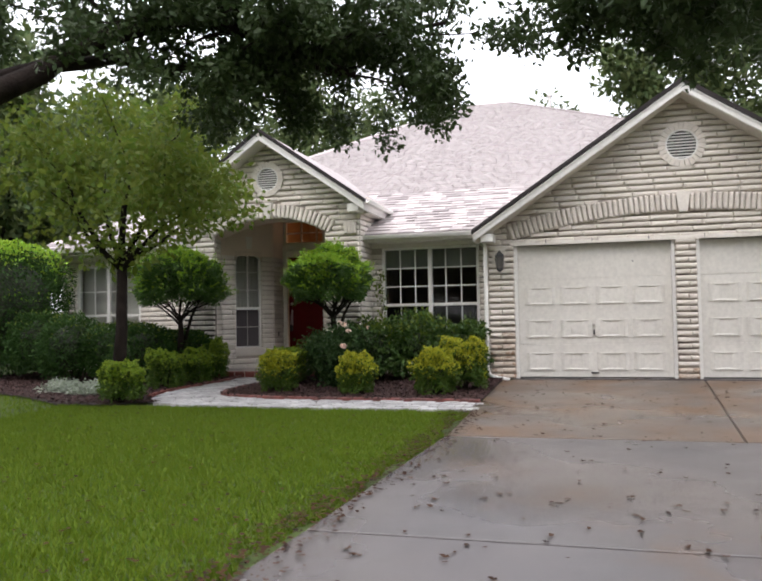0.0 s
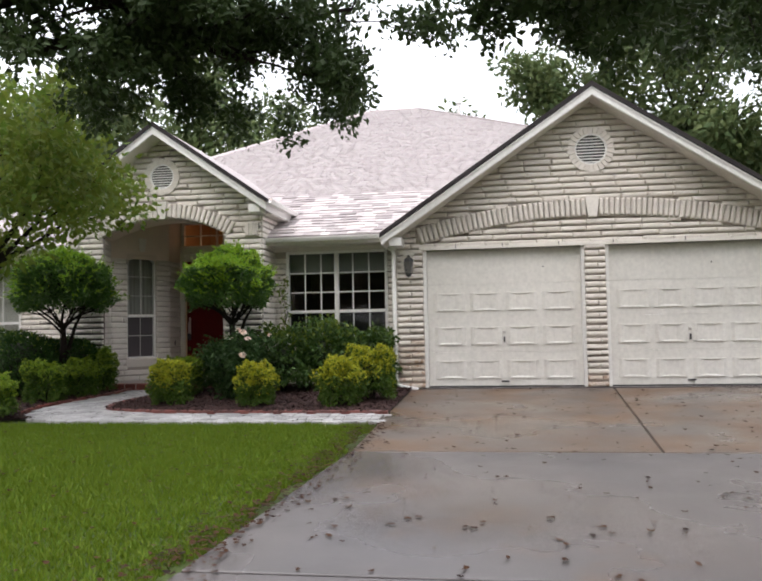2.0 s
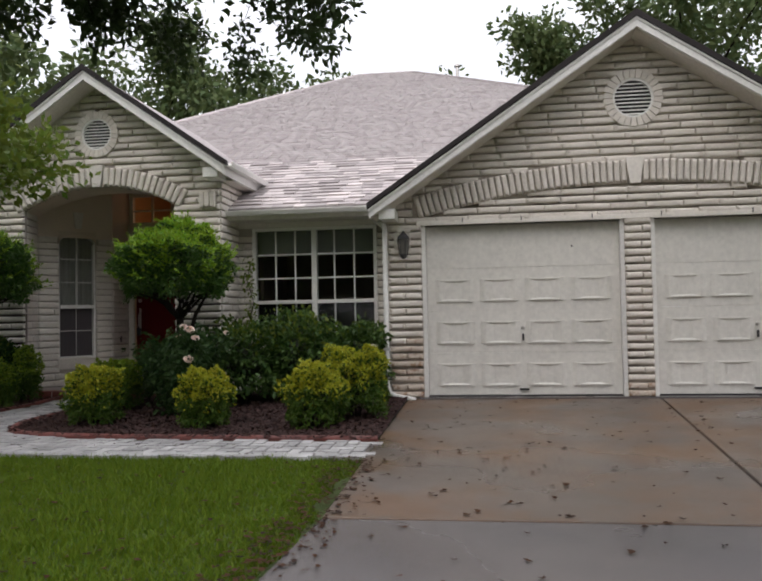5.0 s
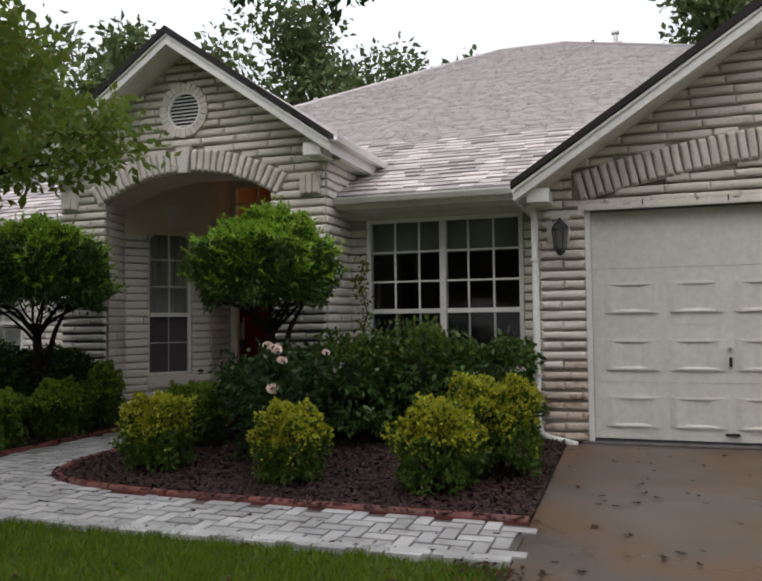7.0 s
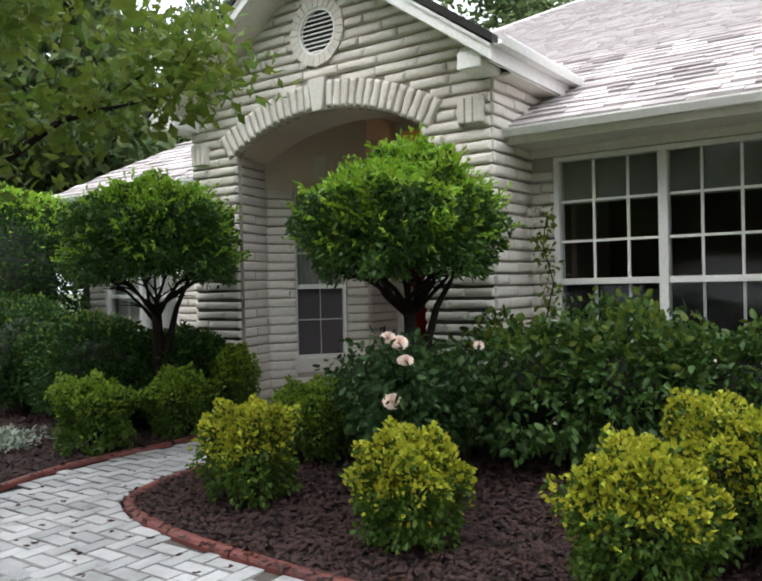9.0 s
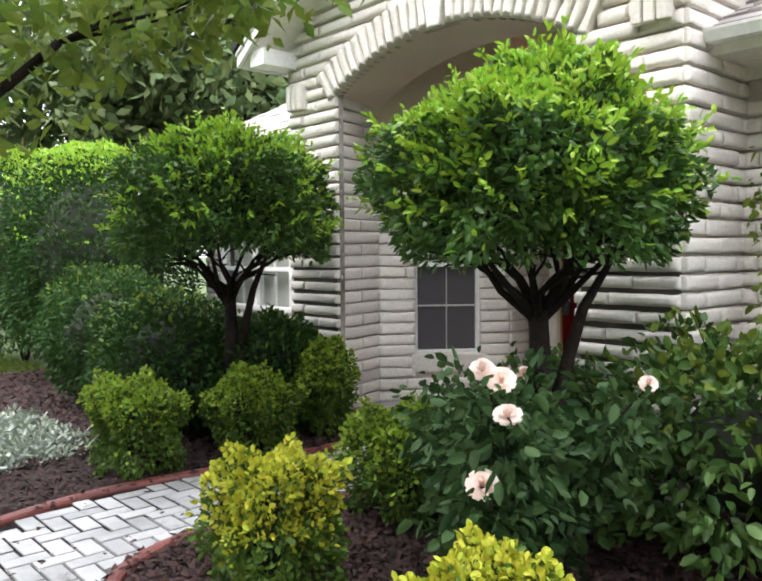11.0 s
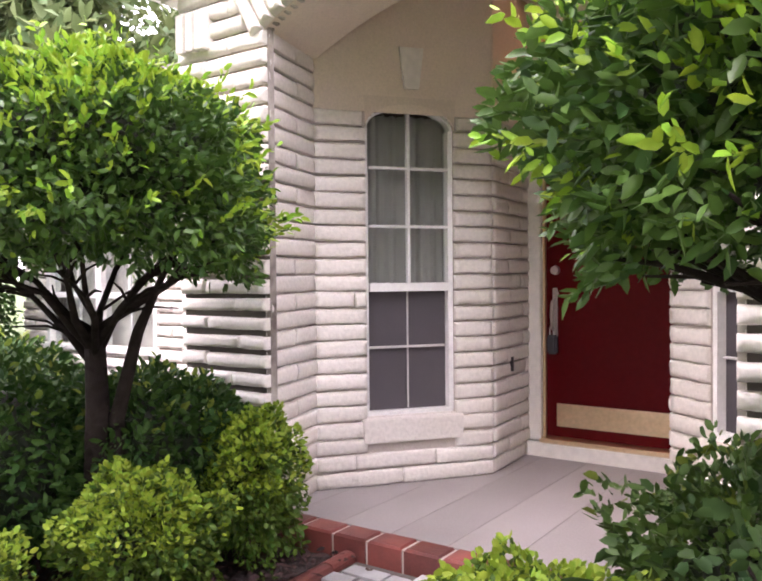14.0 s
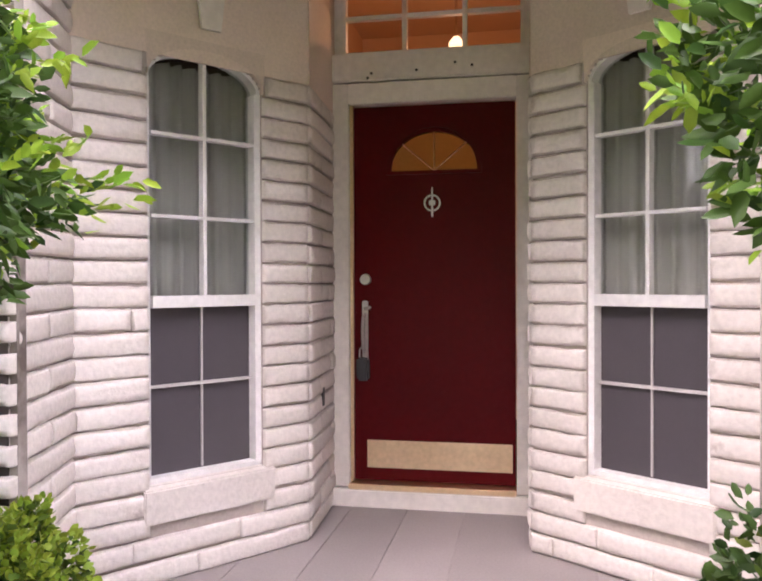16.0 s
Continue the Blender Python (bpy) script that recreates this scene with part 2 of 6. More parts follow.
def part(name, bm, material, parent=None, label="", smooth=False):
    """Links a bmesh, drawn in world places, as one mesh object under a thing or part."""
    base = ORIGIN.get(parent, Vector((0, 0, 0)))
    if base.length > 0:
        bmesh.ops.translate(bm, vec=-base, verts=bm.verts[:])
    ob = new(name, finish(bm, name, material, smooth))
    if parent:
        ob.parent = parent
    ORIGIN[ob] = base
    return tagged(ob, label)


def box(bm, x0, x1, y0, y1, z0, z1, bevel=0.0):
    r = bmesh.ops.create_cube(bm, size=1.0)["verts"]
    for v in r:
        v.co = Vector((x0 + (v.co.x + 0.5) * (x1 - x0), y0 + (v.co.y + 0.5) * (y1 - y0), z0 + (v.co.z + 0.5) * (z1 - z0)))
    if bevel:
        bmesh.ops.bevel(bm, geom=list({e for v in r for e in v.link_edges}), offset=bevel, segments=2, affect="EDGES")
    return bm


def boxes(*rows, bevel=0.0):
    bm = bmesh.new()
    for r in rows:
        box(bm, *r, bevel=bevel)
    return bm


def prism(bm, pts, shift):
    """A flat outline of places, pushed along shift into a solid."""
    a = [bm.verts.new(p) for p in pts]
    b = [bm.verts.new(Vector(p) + Vector(shift)) for p in pts]
    bm.faces.new(a)
    bm.faces.new(b[::-1])
    for i in range(len(a)):
        bm.faces.new((a[i], a[i - 1], b[i - 1], b[i]))
    return bm


def slab(pts, shift):
    return prism(bmesh.new(), pts, shift)


def tube(bm, pts, radii, n=8):
    """A tapered round limb along places."""
    pts = [Vector(p) for p in pts]
    rings = []
    for i, p in enumerate(pts):
        d = (pts[min(i + 1, len(pts) - 1)] - pts[max(i - 1, 0)]).normalized()
        a = d.orthogonal().normalized() if i == 0 else (a - d * a.dot(d)).normalized()
        b = d.cross(a)
        rings.append([bm.verts.new(p + radii[i] * (math.cos(k * 2 * math.pi / n) * a + math.sin(k * 2 * math.pi / n) * b)) for k in range(n)])
    for r, s in zip(rings, rings[1:]):
        for k in range(n):
            bm.faces.new((r[k], r[(k + 1) % n], s[(k + 1) % n], s[k]))
    bm.faces.new(rings[0][::-1])
    bm.faces.new(rings[-1])
    return bm


def ring(bm, c, r0, r1, y0, y1, n=40, a0=0.0, a1=2 * math.pi):
    """An annulus (or a sector of one) in the xz plane, from y0 to y1."""
    full = abs(a1 - a0 - 2 * math.pi) < 1e-6
    rows = []
    for k in range(n + (0 if full else 1)):
        a = a0 + (a1 - a0) * k / n
        rows.append([bm.verts.new((c[0] + r * math.cos(a), y, c[1] + r * math.sin(a))) for r, y in ((r0, y0), (r1, y0), (r1, y1), (r0, y1))])
    last = len(rows) if full else len(rows) - 1
    for k in range(last):
        p, q = rows[k], rows[(k + 1) % len(rows)]
        for j in range(4):
            bm.faces.new((p[j], q[j], q[(j + 1) % 4], p[(j + 1) % 4]))
    if not full:
        bm.faces.new(rows[0])
        bm.faces.new(rows[-1][::-1])
    return bm


def disc(bm, c, r, y, n=32):
    bm.faces.new([bm.verts.new((c[0] + r * math.cos(2 * math.pi * k / n), y, c[1] + r * math.sin(2 * math.pi * k / n))) for k in range(n)])
    return bm


def raw_mesh(name, verts, faces_per, material, parent=None, label="", kind=""):
    """A mesh out of arrays: verts (n, k, 3), each row one small polygon strip given by index tuples."""
    n, k = verts.shape[:2]
    me = bpy.data.meshes.new(name)
    idx = (np.arange(n)[:, None, None] * k + np.array(faces_per)[None]).reshape(-1)
    side = len(faces_per[0])
    base = ORIGIN.get(parent, Vector((0, 0, 0)))
    v = verts.reshape(-1, 3) - np.array(base)
    me.vertices.add(n * k)
    me.vertices.foreach_set("co", v.astype(np.float32).reshape(-1))
    me.loops.add(len(idx))
    me.loops.foreach_set("vertex_index", idx.astype(np.int32))
    me.polygons.add(len(idx) // side)
    me.polygons.foreach_set("loop_start", np.arange(0, len(idx), side, dtype=np.int32))
    me.update(calc_edges=True)
    me.validate()
    me.materials.append(material)
    ob = new(name, me)
    if parent:
        ob.parent = parent
    ORIGIN[ob] = base
    return tagged(ob, label, kind=kind)


rng = np.random.default_rng(7)


def unit(v):
    return v / np.maximum(np.linalg.norm(v, axis=-1, keepdims=True), 1e-9)


def leaves(name, pos, out, size, material, parent, width=0.5, wild=0.8, droop=0.0, label="", kind="", simple=False):
    """Many small folded leaves at the places pos, growing roughly along out."""
    n = len(pos)
    d = unit(unit(out) + wild * rng.normal(size=(n, 3)) + np.array((0, 0, -droop)))
    s = unit(np.cross(d, rng.normal(size=(n, 3))))
    up = np.cross(s, d)
    L = size * rng.uniform(0.6, 1.3, (n, 1))
    W = L * width * 0.5
    mid = pos + d * L * 0.45
    if simple:
        v = np.stack([pos, mid + s * W + up * W * 0.35, pos + d * L, mid - s * W + up * W * 0.35], axis=1)
        return raw_mesh(name, v, [(0, 1, 2), (0, 2, 3)], material, parent, label, kind)
    lo, hi, fall = pos + d * L * 0.25, pos + d * L * 0.68, np.array((0, 0, -0.12)) * L
    tip = pos + d * L + fall
    v = np.stack([pos, lo + s * W * 0.85 + up * W * 0.4, hi + s * W * 0.8 + up * W * 0.3 + fall * 0.3, tip, hi - s * W * 0.8 + up * W * 0.3 + fall * 0.3, lo - s * W * 0.85 + up * W * 0.4], axis=1)
    return raw_mesh(name, v, [(0, 1, 2), (0, 2, 3), (0, 3, 4), (0, 4, 5)], material, parent, label, kind)


def lump(p, seed, scale):
    """Smooth pseudo-random field for uneven outlines."""
    q = p * scale + seed
    return (np.sin(q[:, 0] * 1.3 + np.sin(q[:, 1] * 1.7)) + np.sin(q[:, 1] * 1.9 + np.sin(q[:, 2] * 1.1)) + np.sin(q[:, 2] * 1.6 + np.sin(q[:, 0] * 2.1))) / 3


def shell(n, c, r, seed, thick=0.22, square=1.0, uneven=0.12, low=-1.0):
    """Places and outward ways in the outer shell of a lumpy ellipsoid; square under 1 makes it boxier; low cuts the underside."""
    d = unit(rng.normal(size=(int(n * 1.6), 3)))
    d = d[d[:, 2] > low][:n]
    e = 2.0 / square
    k = d / (np.abs(d) ** e).sum(axis=1, keepdims=True) ** (1 / e)
    f = 1 + uneven * lump(d, seed, 4.0) + 0.5 * uneven * lump(d, seed + 9, 11.0) - thick * rng.random(len(d)) ** 1.6
    return np.array(c) + k * np.array(r) * f[:, None], d


# solid lump behind the leaves; the crown's inner shade is put into its colour
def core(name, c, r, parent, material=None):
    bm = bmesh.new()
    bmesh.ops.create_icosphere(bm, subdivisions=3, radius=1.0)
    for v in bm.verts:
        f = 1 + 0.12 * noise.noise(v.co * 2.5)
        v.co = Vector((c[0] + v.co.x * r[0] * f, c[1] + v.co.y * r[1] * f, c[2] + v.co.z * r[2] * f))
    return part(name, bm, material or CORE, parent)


def ground_z(y):
    return 0.03 * min(y, 0.0)

# ---- ground ----
def sheet(name, pts, material, label, lift=0.0, kind="structure", step=0.0):
    """A flat piece of ground that follows the fall of the plot."""
    bm = bmesh.new()
    f = bm.faces.new([bm.verts.new((x, y, 0)) for x, y in pts])
    bmesh.ops.triangulate(bm, faces=[f])
    for v in bm.verts:
        v.co.z = ground_z(v.co.y) + lift
    ob = part(name, bm, material)
    return tagged(ob, label, "ground", "", kind)


def band(name, x0, x1, ys, material, label, lift=0.0, thick=0.0):
    """A strip of ground between x0 and x1, bent at each y."""
    bm = bmesh.new()
    rows = [[bm.verts.new((x, y, ground_z(y) + lift)) for x in (x0, x1)] for y in ys]
    for a, b in zip(rows, rows[1:]):
        bm.faces.new((a[0], a[1], b[1], b[0]))
    if thick:
        r = bmesh.ops.extrude_face_region(bm, geom=bm.faces[:])
        for v in r["geom"]:
            if isinstance(v, bmesh.types.BMVert):
                v.co.z -= thick
    return tagged(part(name, bm, material), label, "ground", "", "structure")


band("ground", -400, 400, (-400, -60, -20, 0, 400), SOD, "green lawn ground sloping gently to the street", -0.03)

# driveway: concrete slabs with open joints
drive_rows = ((-0.10, -5.065), (-5.095, -8.235), (-8.265, -11.6), (-11.63, -16.0), (-16.03, -24.0))


def drive_edge(y):
    """The driveway's edge against the lawn, which flares towards the street."""
    return 0.26 if y > -5.0 else 0.26 + 0.085 * (y + 5.0)



def middle_joint(y):
    """The lengthwise joint between the two slabs before the garage doors, a little askew."""
    return 3.30 + 0.062 * y


for k, (ya, yb) in enumerate(drive_rows):
    halves = ((drive_edge, lambda y: middle_joint(y) - 0.012), (lambda y: middle_joint(y) + 0.012, lambda y: 6.6)) if k == 0 else ((drive_edge, lambda y: 6.6),)
    for lo, hi in halves:
        bm = bmesh.new()
        top = [bm.verts.new((x, y, ground_z(y))) for x, y in ((lo(yb), yb), (hi(yb), yb), (hi(ya), ya), (lo(ya), ya))]
        f = bm.faces.new(top)
        r = bmesh.ops.extrude_face_region(bm, geom=[f])
        for v in r["geom"]:
            if isinstance(v, bmesh.types.BMVert):
                v.co.z -= 0.12
        bmesh.ops.bevel(bm, geom=[e for e in bm.edges], offset=0.006, segments=1, affect="EDGES")
        tagged(part("driveway_slab", bm, CONCRETE_OLD if k == 0 else CONCRETE), "brown stained concrete slab before the garage doors" if k == 0 else "damp grey concrete driveway slab with stains", "driveway", "driveway slabs", "structure")
band("driveway_joint", -1.3, 6.59, (-24.0, -5.08), JOINT, "dark dirt in the driveway joints", -0.034)
band("driveway_joint", 0.27, 6.59, (-5.08, -0.11), JOINT, "dark dirt in the driveway joints", -0.022)
tagged(part("garage_apron", boxes((0.40, 5.65, -0.10, 0.14, -0.12, 0.012), bevel=0.005), CONCRETE), "concrete sill under the garage doors", "sill", "", "structure")

# ---- walls: backing in strips, bricks proud of it ----
COURSE, BRICK_LEN = 0.095, 0.40


def backing(name, p0, u, n, spans, z0, z1, thick, material, label, step=0.02):
    bm = bmesh.new()
    u, n, p0 = Vector(u), Vector(n), Vector(p0)
    z, runs = z0, {}
    while z < z1 - 1e-6:
        h = min(step, z1 - z)
        now = {}
        for a, b in spans(z + h / 2):
            if b - a < 0.01:
                continue
            key = (round(a, 3), round(b, 3))
            now[key] = runs.pop(key, z)
        for (a, b), zs in runs.items():
            prism(bm, [p0 + u * a + Vector((0, 0, zs)), p0 + u * b + Vector((0, 0, zs)), p0 + u * b + Vector((0, 0, z)), p0 + u * a + Vector((0, 0, z))], -n * thick)
        runs = now
        z += h
    for (a, b), zs in runs.items():
        prism(bm, [p0 + u * a + Vector((0, 0, zs)), p0 + u * b + Vector((0, 0, zs)), p0 + u * b + Vector((0, 0, z1)), p0 + u * a + Vector((0, 0, z1))], -n * thick)
    return tagged(part(name, bm, material), label, "wall", "", "structure")


def brick_mesh(seed, soft, material):
    """One hand-moulded brick, 1 x 1 across and 0.03 m proud, with a dented face, wavy arrises and worn corners."""
    r = random.Random(seed)
    xs, zs = (-0.5, -0.475, -0.36, -0.18, 0.02, 0.20, 0.37, 0.478, 0.5), (-0.5, -0.40, -0.16, 0.14, 0.38, 0.5)
    depth = (-0.022, -0.029, -0.031, -0.030, -0.027, -0.018)
    m, last = len(zs) - 1, len(xs) - 1
    bm = bmesh.new()
    grid = []
    wave = [(r.uniform(-0.075, 0.02), r.uniform(-0.02, 0.075)) for _ in xs]
    chip = [r.random() < 0.16 for _ in xs]
    for j, z in enumerate(zs):
        row = []
        for i, x in enumerate(xs):
            y = depth[j] + r.uniform(-soft, soft) * (1.0 if 0 < j < m else 0.5)
            if i in (0, last):
                y = max(y, -0.022) + 0.004
            zz = z
            if j == 0:
                zz -= wave[i][0] if chip[i] else wave[i][0] * 0.4
            elif j == m:
                zz -= wave[i][1] if chip[-i] else wave[i][1] * 0.4
            elif 0 < i < last:
                zz += r.uniform(-0.03, 0.03)
            row.append(bm.verts.new((x + (r.uniform(-0.012, 0.012) if 0 < i < last else 0), y, zz)))
        grid.append(row)
    for j in range(m):
        for i in range(last):
            bm.faces.new((grid[j][i], grid[j][i + 1], grid[j + 1][i + 1], grid[j + 1][i]))
    rim = grid[0][:] + [grid[j][-1] for j in range(1, m + 1)] + grid[-1][-2::-1] + [grid[j][0] for j in range(m - 1, 0, -1)]
    back = [bm.verts.new((v.co.x, 0.01, v.co.z)) for v in rim]
    for k in range(len(rim)):
        bm.faces.new((rim[k], rim[k - 1], back[k - 1], back[k]))
    return finish(bm, "brick", material, True)


# ten clean bricks, then the same ten with splash stains
PLAIN = 10
BRICKS = [brick_mesh(k, 0.0045, PAINTED) for k in range(PLAIN)] + [brick_mesh(k, 0.0045, PAINTED_STAINED) for k in range(PLAIN)]
PENDING = []


def frame_of(p, u, n, sx, sy, sz):
    """Pose of a piece whose length runs along u and whose face looks along n."""
    u, n = Vector(u).normalized(), Vector(n).normalized()
    w = u.cross(-n)
    m = Matrix(((u.x, -n.x, w.x, p[0]), (u.y, -n.y, w.y, p[1]), (u.z, -n.z, w.z, p[2]), (0, 0, 0, 1)))
    return m @ Matrix.Diagonal((sx, sy, sz, 1))


def lay_bricks(wall, p0, u, n, spans, z0, z1, length=BRICK_LEN, keep=300, proud=1.0, gap=0.012, low_gap=None, low=0.0, stained=None):
    """Courses of bricks wherever spans(z) leaves wall."""
    r = random.Random(len(wall.name) * 7 + 3)
    p0, u = Vector(p0), Vector(u)
    out, k = [], 0
    z = z0
    while z + COURSE * 0.6 < z1:
        zc = z + COURSE / 2
        for a, b in spans(zc):
            if b - a < 0.05:
                continue
            x = a
            cut = length * (0.5 if k % 2 else 1.0) * r.uniform(0.9, 1.1)
            while x < b - 0.01:
                e = min(x + cut, b)
                if b - e < 0.07:
                    e = b
                out.append((x, e, zc))
                x, cut = e, length * r.uniform(0.92, 1.08)
        z += COURSE
        k += 1
    rows = []
    for a, b, zc in out:
        g = low_gap if low_gap and zc < low else gap
        tilt = Vector((0, 0, r.uniform(-0.004, 0.004)))
        m = frame_of(p0 + u * ((a + b) / 2) + Vector((0, 0, zc + r.uniform(-0.0035, 0.0035))), u + tilt / (b - a), n, b - a - r.uniform(0.001, 0.004), r.uniform(0.82, 1.18) * proud, COURSE - g + r.uniform(-0.003, 0.003))
        rows.append((m, r.randrange(PLAIN) + (PLAIN if stained and stained(a, zc) else 0)))
    PENDING.append((wall, rows, keep))


def place_pieces():
    """Links the waiting bricks: the first ones as pieces, the rest joined."""
    for wall, rows, keep in PENDING:
        for m, k in rows[:keep]:
            ob = new("brick", BRICKS[k])
            ob.parent, ob.matrix_basis = wall, m
        if len(rows) > keep:
            vs, fs = [], []
            for m, k in rows[keep:]:
                b = len(vs)
                vs += [m @ v.co for v in BRICKS[k].vertices]
                fs += [tuple(b + i for i in p.vertices) for p in BRICKS[k].polygons]
            me = bpy.data.meshes.new("upper_bricks")
            me.from_pydata(vs, [], fs)
            me.materials.append(PAINTED)
            me.polygons.foreach_set("use_smooth", [True] * len(fs))
            ob = new("upper_bricks", me)
            ob.parent = wall
            tagged(ob, kind="stuff")


def minus(spans, a, b):
    """Takes the stretch a to b out of the spans."""
    out = []
    for s, e in spans:
        if b <= s or a >= e:
            out.append((s, e))
        else:
            if a > s:
                out.append((s, a))
            if b < e:
                out.append((b, e))
    return out


# garage front, y = 0
GX0, GX1, GCX = 0.05, 6.05, 3.07
D1, D2, DTOP = (0.46, 2.93), (3.24, 5.66), 2.16
GPEAK, GS = 4.44, 0.667
ARC_C, ARC_R = (GCX, 2.60 - 10.1), 10.1
VENT_G, VENT_E = (3.075, 3.63), (-3.885, 3.55)
ECX, EX0, EX1 = -3.885, -5.58, -2.19
EPEAK, ES = 4.28, 0.70
EARC_R = 2.17
EARC_C = (ECX, 2.85 - EARC_R)


def garage_spans(z):
    half = (GPEAK - z) / GS
    s = [(max(GX0, GCX - half), min(GX1, GCX + half))]
    if z < DTOP:
        s = minus(minus(s, *D1), *D2)
    return s


def garage_bricks(z):
    s = garage_spans(z)
    for r, c, w in ((ARC_R, ARC_C, 0.28),):
        lo, hi = r, r + w
        def cut(rad):
            q = rad * rad - (z - c[1]) ** 2
            return math.sqrt(q) if q > 0 else 0.0
        xo, xi = min(cut(hi), 2.72), min(cut(lo), 2.62)
        if 2.24 < z < 2.90 and xo > 0:
            s = minus(s, c[0] - xo, c[0] - xi)
            s = minus(s, c[0] + xi, c[0] + xo)
    q = 0.33 ** 2 - (z - VENT_G[1]) ** 2
    if q > 0:
        s = minus(s, VENT_G[0] - math.sqrt(q), VENT_G[0] + math.sqrt(q))
    if 2.22 > z > DTOP:
        s = minus(s, 0.40, 5.70)
    return s


wall_g = backing("wall_garage", (0, 0, 0), (1, 0, 0), (0, -1, 0), garage_spans, 0, GPEAK, 0.14, MORTAR, "cream painted brick garage front with a gable")
lay_bricks(wall_g, (0, 0, 0), (1, 0, 0), (0, -1, 0), garage_bricks, 0.0, GPEAK, gap=0.018, proud=1.25, low_gap=0.026, low=1.0, stained=lambda x, z: z < 0.85 - 0.8 * abs(x - 0.25) and x < 0.5 or z < 0.2)
side_g = backing("wall_garage_side", (GX0, 0.14, 0), (0, 1, 0), (-1, 0, 0), lambda z: [(0.0, 0.60)], 0, 2.5, 0.12, MORTAR, "cream painted brick return beside the front window")
lay_bricks(side_g, (GX0, 0.0, 0), (0, 1, 0), (-1, 0, 0), lambda z: [(-0.02, 0.70)], 0, 2.35)
far_g = backing("wall_garage_far_side", (GX1, 0.14, 0), (0, 1, 0), (1, 0, 0), lambda z: [(0, 9.0)], 0, 2.4, 0.12, PAINTED, "cream painted side wall of the garage")


def voussoirs(wall, c, r0, r1, half, key_w, y):
    """Bricks stood on end round a flat arch, with a keystone."""
    rows, a_end = [], math.asin(half / r0)
    a_key = key_w / 2 / r0
    n = int((a_end - a_key) * r0 / 0.078)
    for side in (-1, 1):
        for k in range(n):
            a = a_key + (a_end - a_key) * (k + 0.5) / n
            rad = Vector((side * math.sin(a), 0, math.cos(a)))
            mid = (r0 + r1) / 2
            rows.append((frame_of(Vector((c[0], y, c[1])) + rad * mid, rad, (0, -1, 0), r1 - r0, 1.75, (a_end - a_key) * mid / n - 0.006), (k * 3) % PLAIN))
    PENDING.append((wall, rows, 300))
    zb, zt = c[1] + r0 - 0.015, c[1] + r1 + 0.03
    bm = slab([(c[0] - key_w * 0.34, y - 0.068, zb), (c[0] + key_w * 0.34, y - 0.068, zb), (c[0] + key_w * 0.62, y - 0.068, zt), (c[0] - key_w * 0.62, y - 0.068, zt)], (0, 0.07, 0))
    bmesh.ops.bevel(bm, geom=bm.edges[:], offset=0.006, segments=2, affect="EDGES")
    part("keystone", bm, TRIM, wall)


voussoirs(wall_g, ARC_C, ARC_R, ARC_R + 0.28, 2.64, 0.18, 0.0)

# entry front, y = 0.03
EY = 0.03


def entry_spans(z):
    half = (EPEAK - z) / ES
    s = [(max(EX0, ECX - half), min(EX1, ECX + half))]
    q = EARC_R ** 2 - (z - EARC_C[1]) ** 2
    w = 1.073 if z < 2.56 else (math.sqrt(q) if q > 0 and z < 2.85 else 0)
    if w > 0:
        s = minus(s, ECX - w, ECX + w)
    return s


def entry_bricks(z):
    s = entry_spans(z)
    q = (EARC_R + 0.25) ** 2 - (z - EARC_C[1]) ** 2
    if z > 2.58 and q > 0:
        w = min(math.sqrt(q), 1.21)
        s = minus(s, ECX - w, ECX + w)
    q = 0.30 ** 2 - (z - VENT_E[1]) ** 2
    if q > 0:
        s = minus(s, VENT_E[0] - math.sqrt(q), VENT_E[0] + math.sqrt(q))
    return s


wall_e = backing("wall_entry", (0, EY, 0), (1, 0, 0), (0, -1, 0), entry_spans, 0, EPEAK, 0.045, MORTAR, "cream painted brick entry gable with an arched opening")
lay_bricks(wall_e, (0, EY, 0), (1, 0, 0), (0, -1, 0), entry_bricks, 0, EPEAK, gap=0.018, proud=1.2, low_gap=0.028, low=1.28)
# darker mortar colour between the bricks below 1.28 m
backing("wall_entry_foot", (0, EY - 0.004, 0), (1, 0, 0), (0, -1, 0), lambda z: [(a + 0.03 * (a > -4), b - 0.03 * (b < -4)) for a, b in entry_spans(z)], 0, 1.28, 0.003, MORTAR_DARK, "dark mortar in the lower courses of the entry piers")
voussoirs(wall_e, EARC_C, EARC_R, EARC_R + 0.25, 1.15, 0.16, EY)
for name, x, n in (("wall_entry_right_side", EX1, (1, 0, 0)), ("wall_entry_left_side", EX0, (-1, 0, 0))):
    w = backing(name, (x, 0.077, 0), (0, 1, 0), n, lambda z: [(0, 2.67)], 0, 2.9, 0.12, MORTAR, "cream painted brick side of the entry")
    lay_bricks(w, (x, EY, 0), (0, 1, 0), n, lambda z: [(-0.01, 0.95)], 0, 3.0)

# porch inside: returns, splayed walls with windows, short returns, door wall
PCX = -3.92
JX = 1.095
SPLAY = {-1: ((-5.13, 0.57), (-4.45, 1.46), 0.28, 0.775), 1: ((-2.50, 0.84), (-3.385, 1.50), 0.255, 0.745)}
DOORY = 2.13
FLOOR = 0.10
BRICK_TOP, JAMB_TOP = 2.27, 2.60


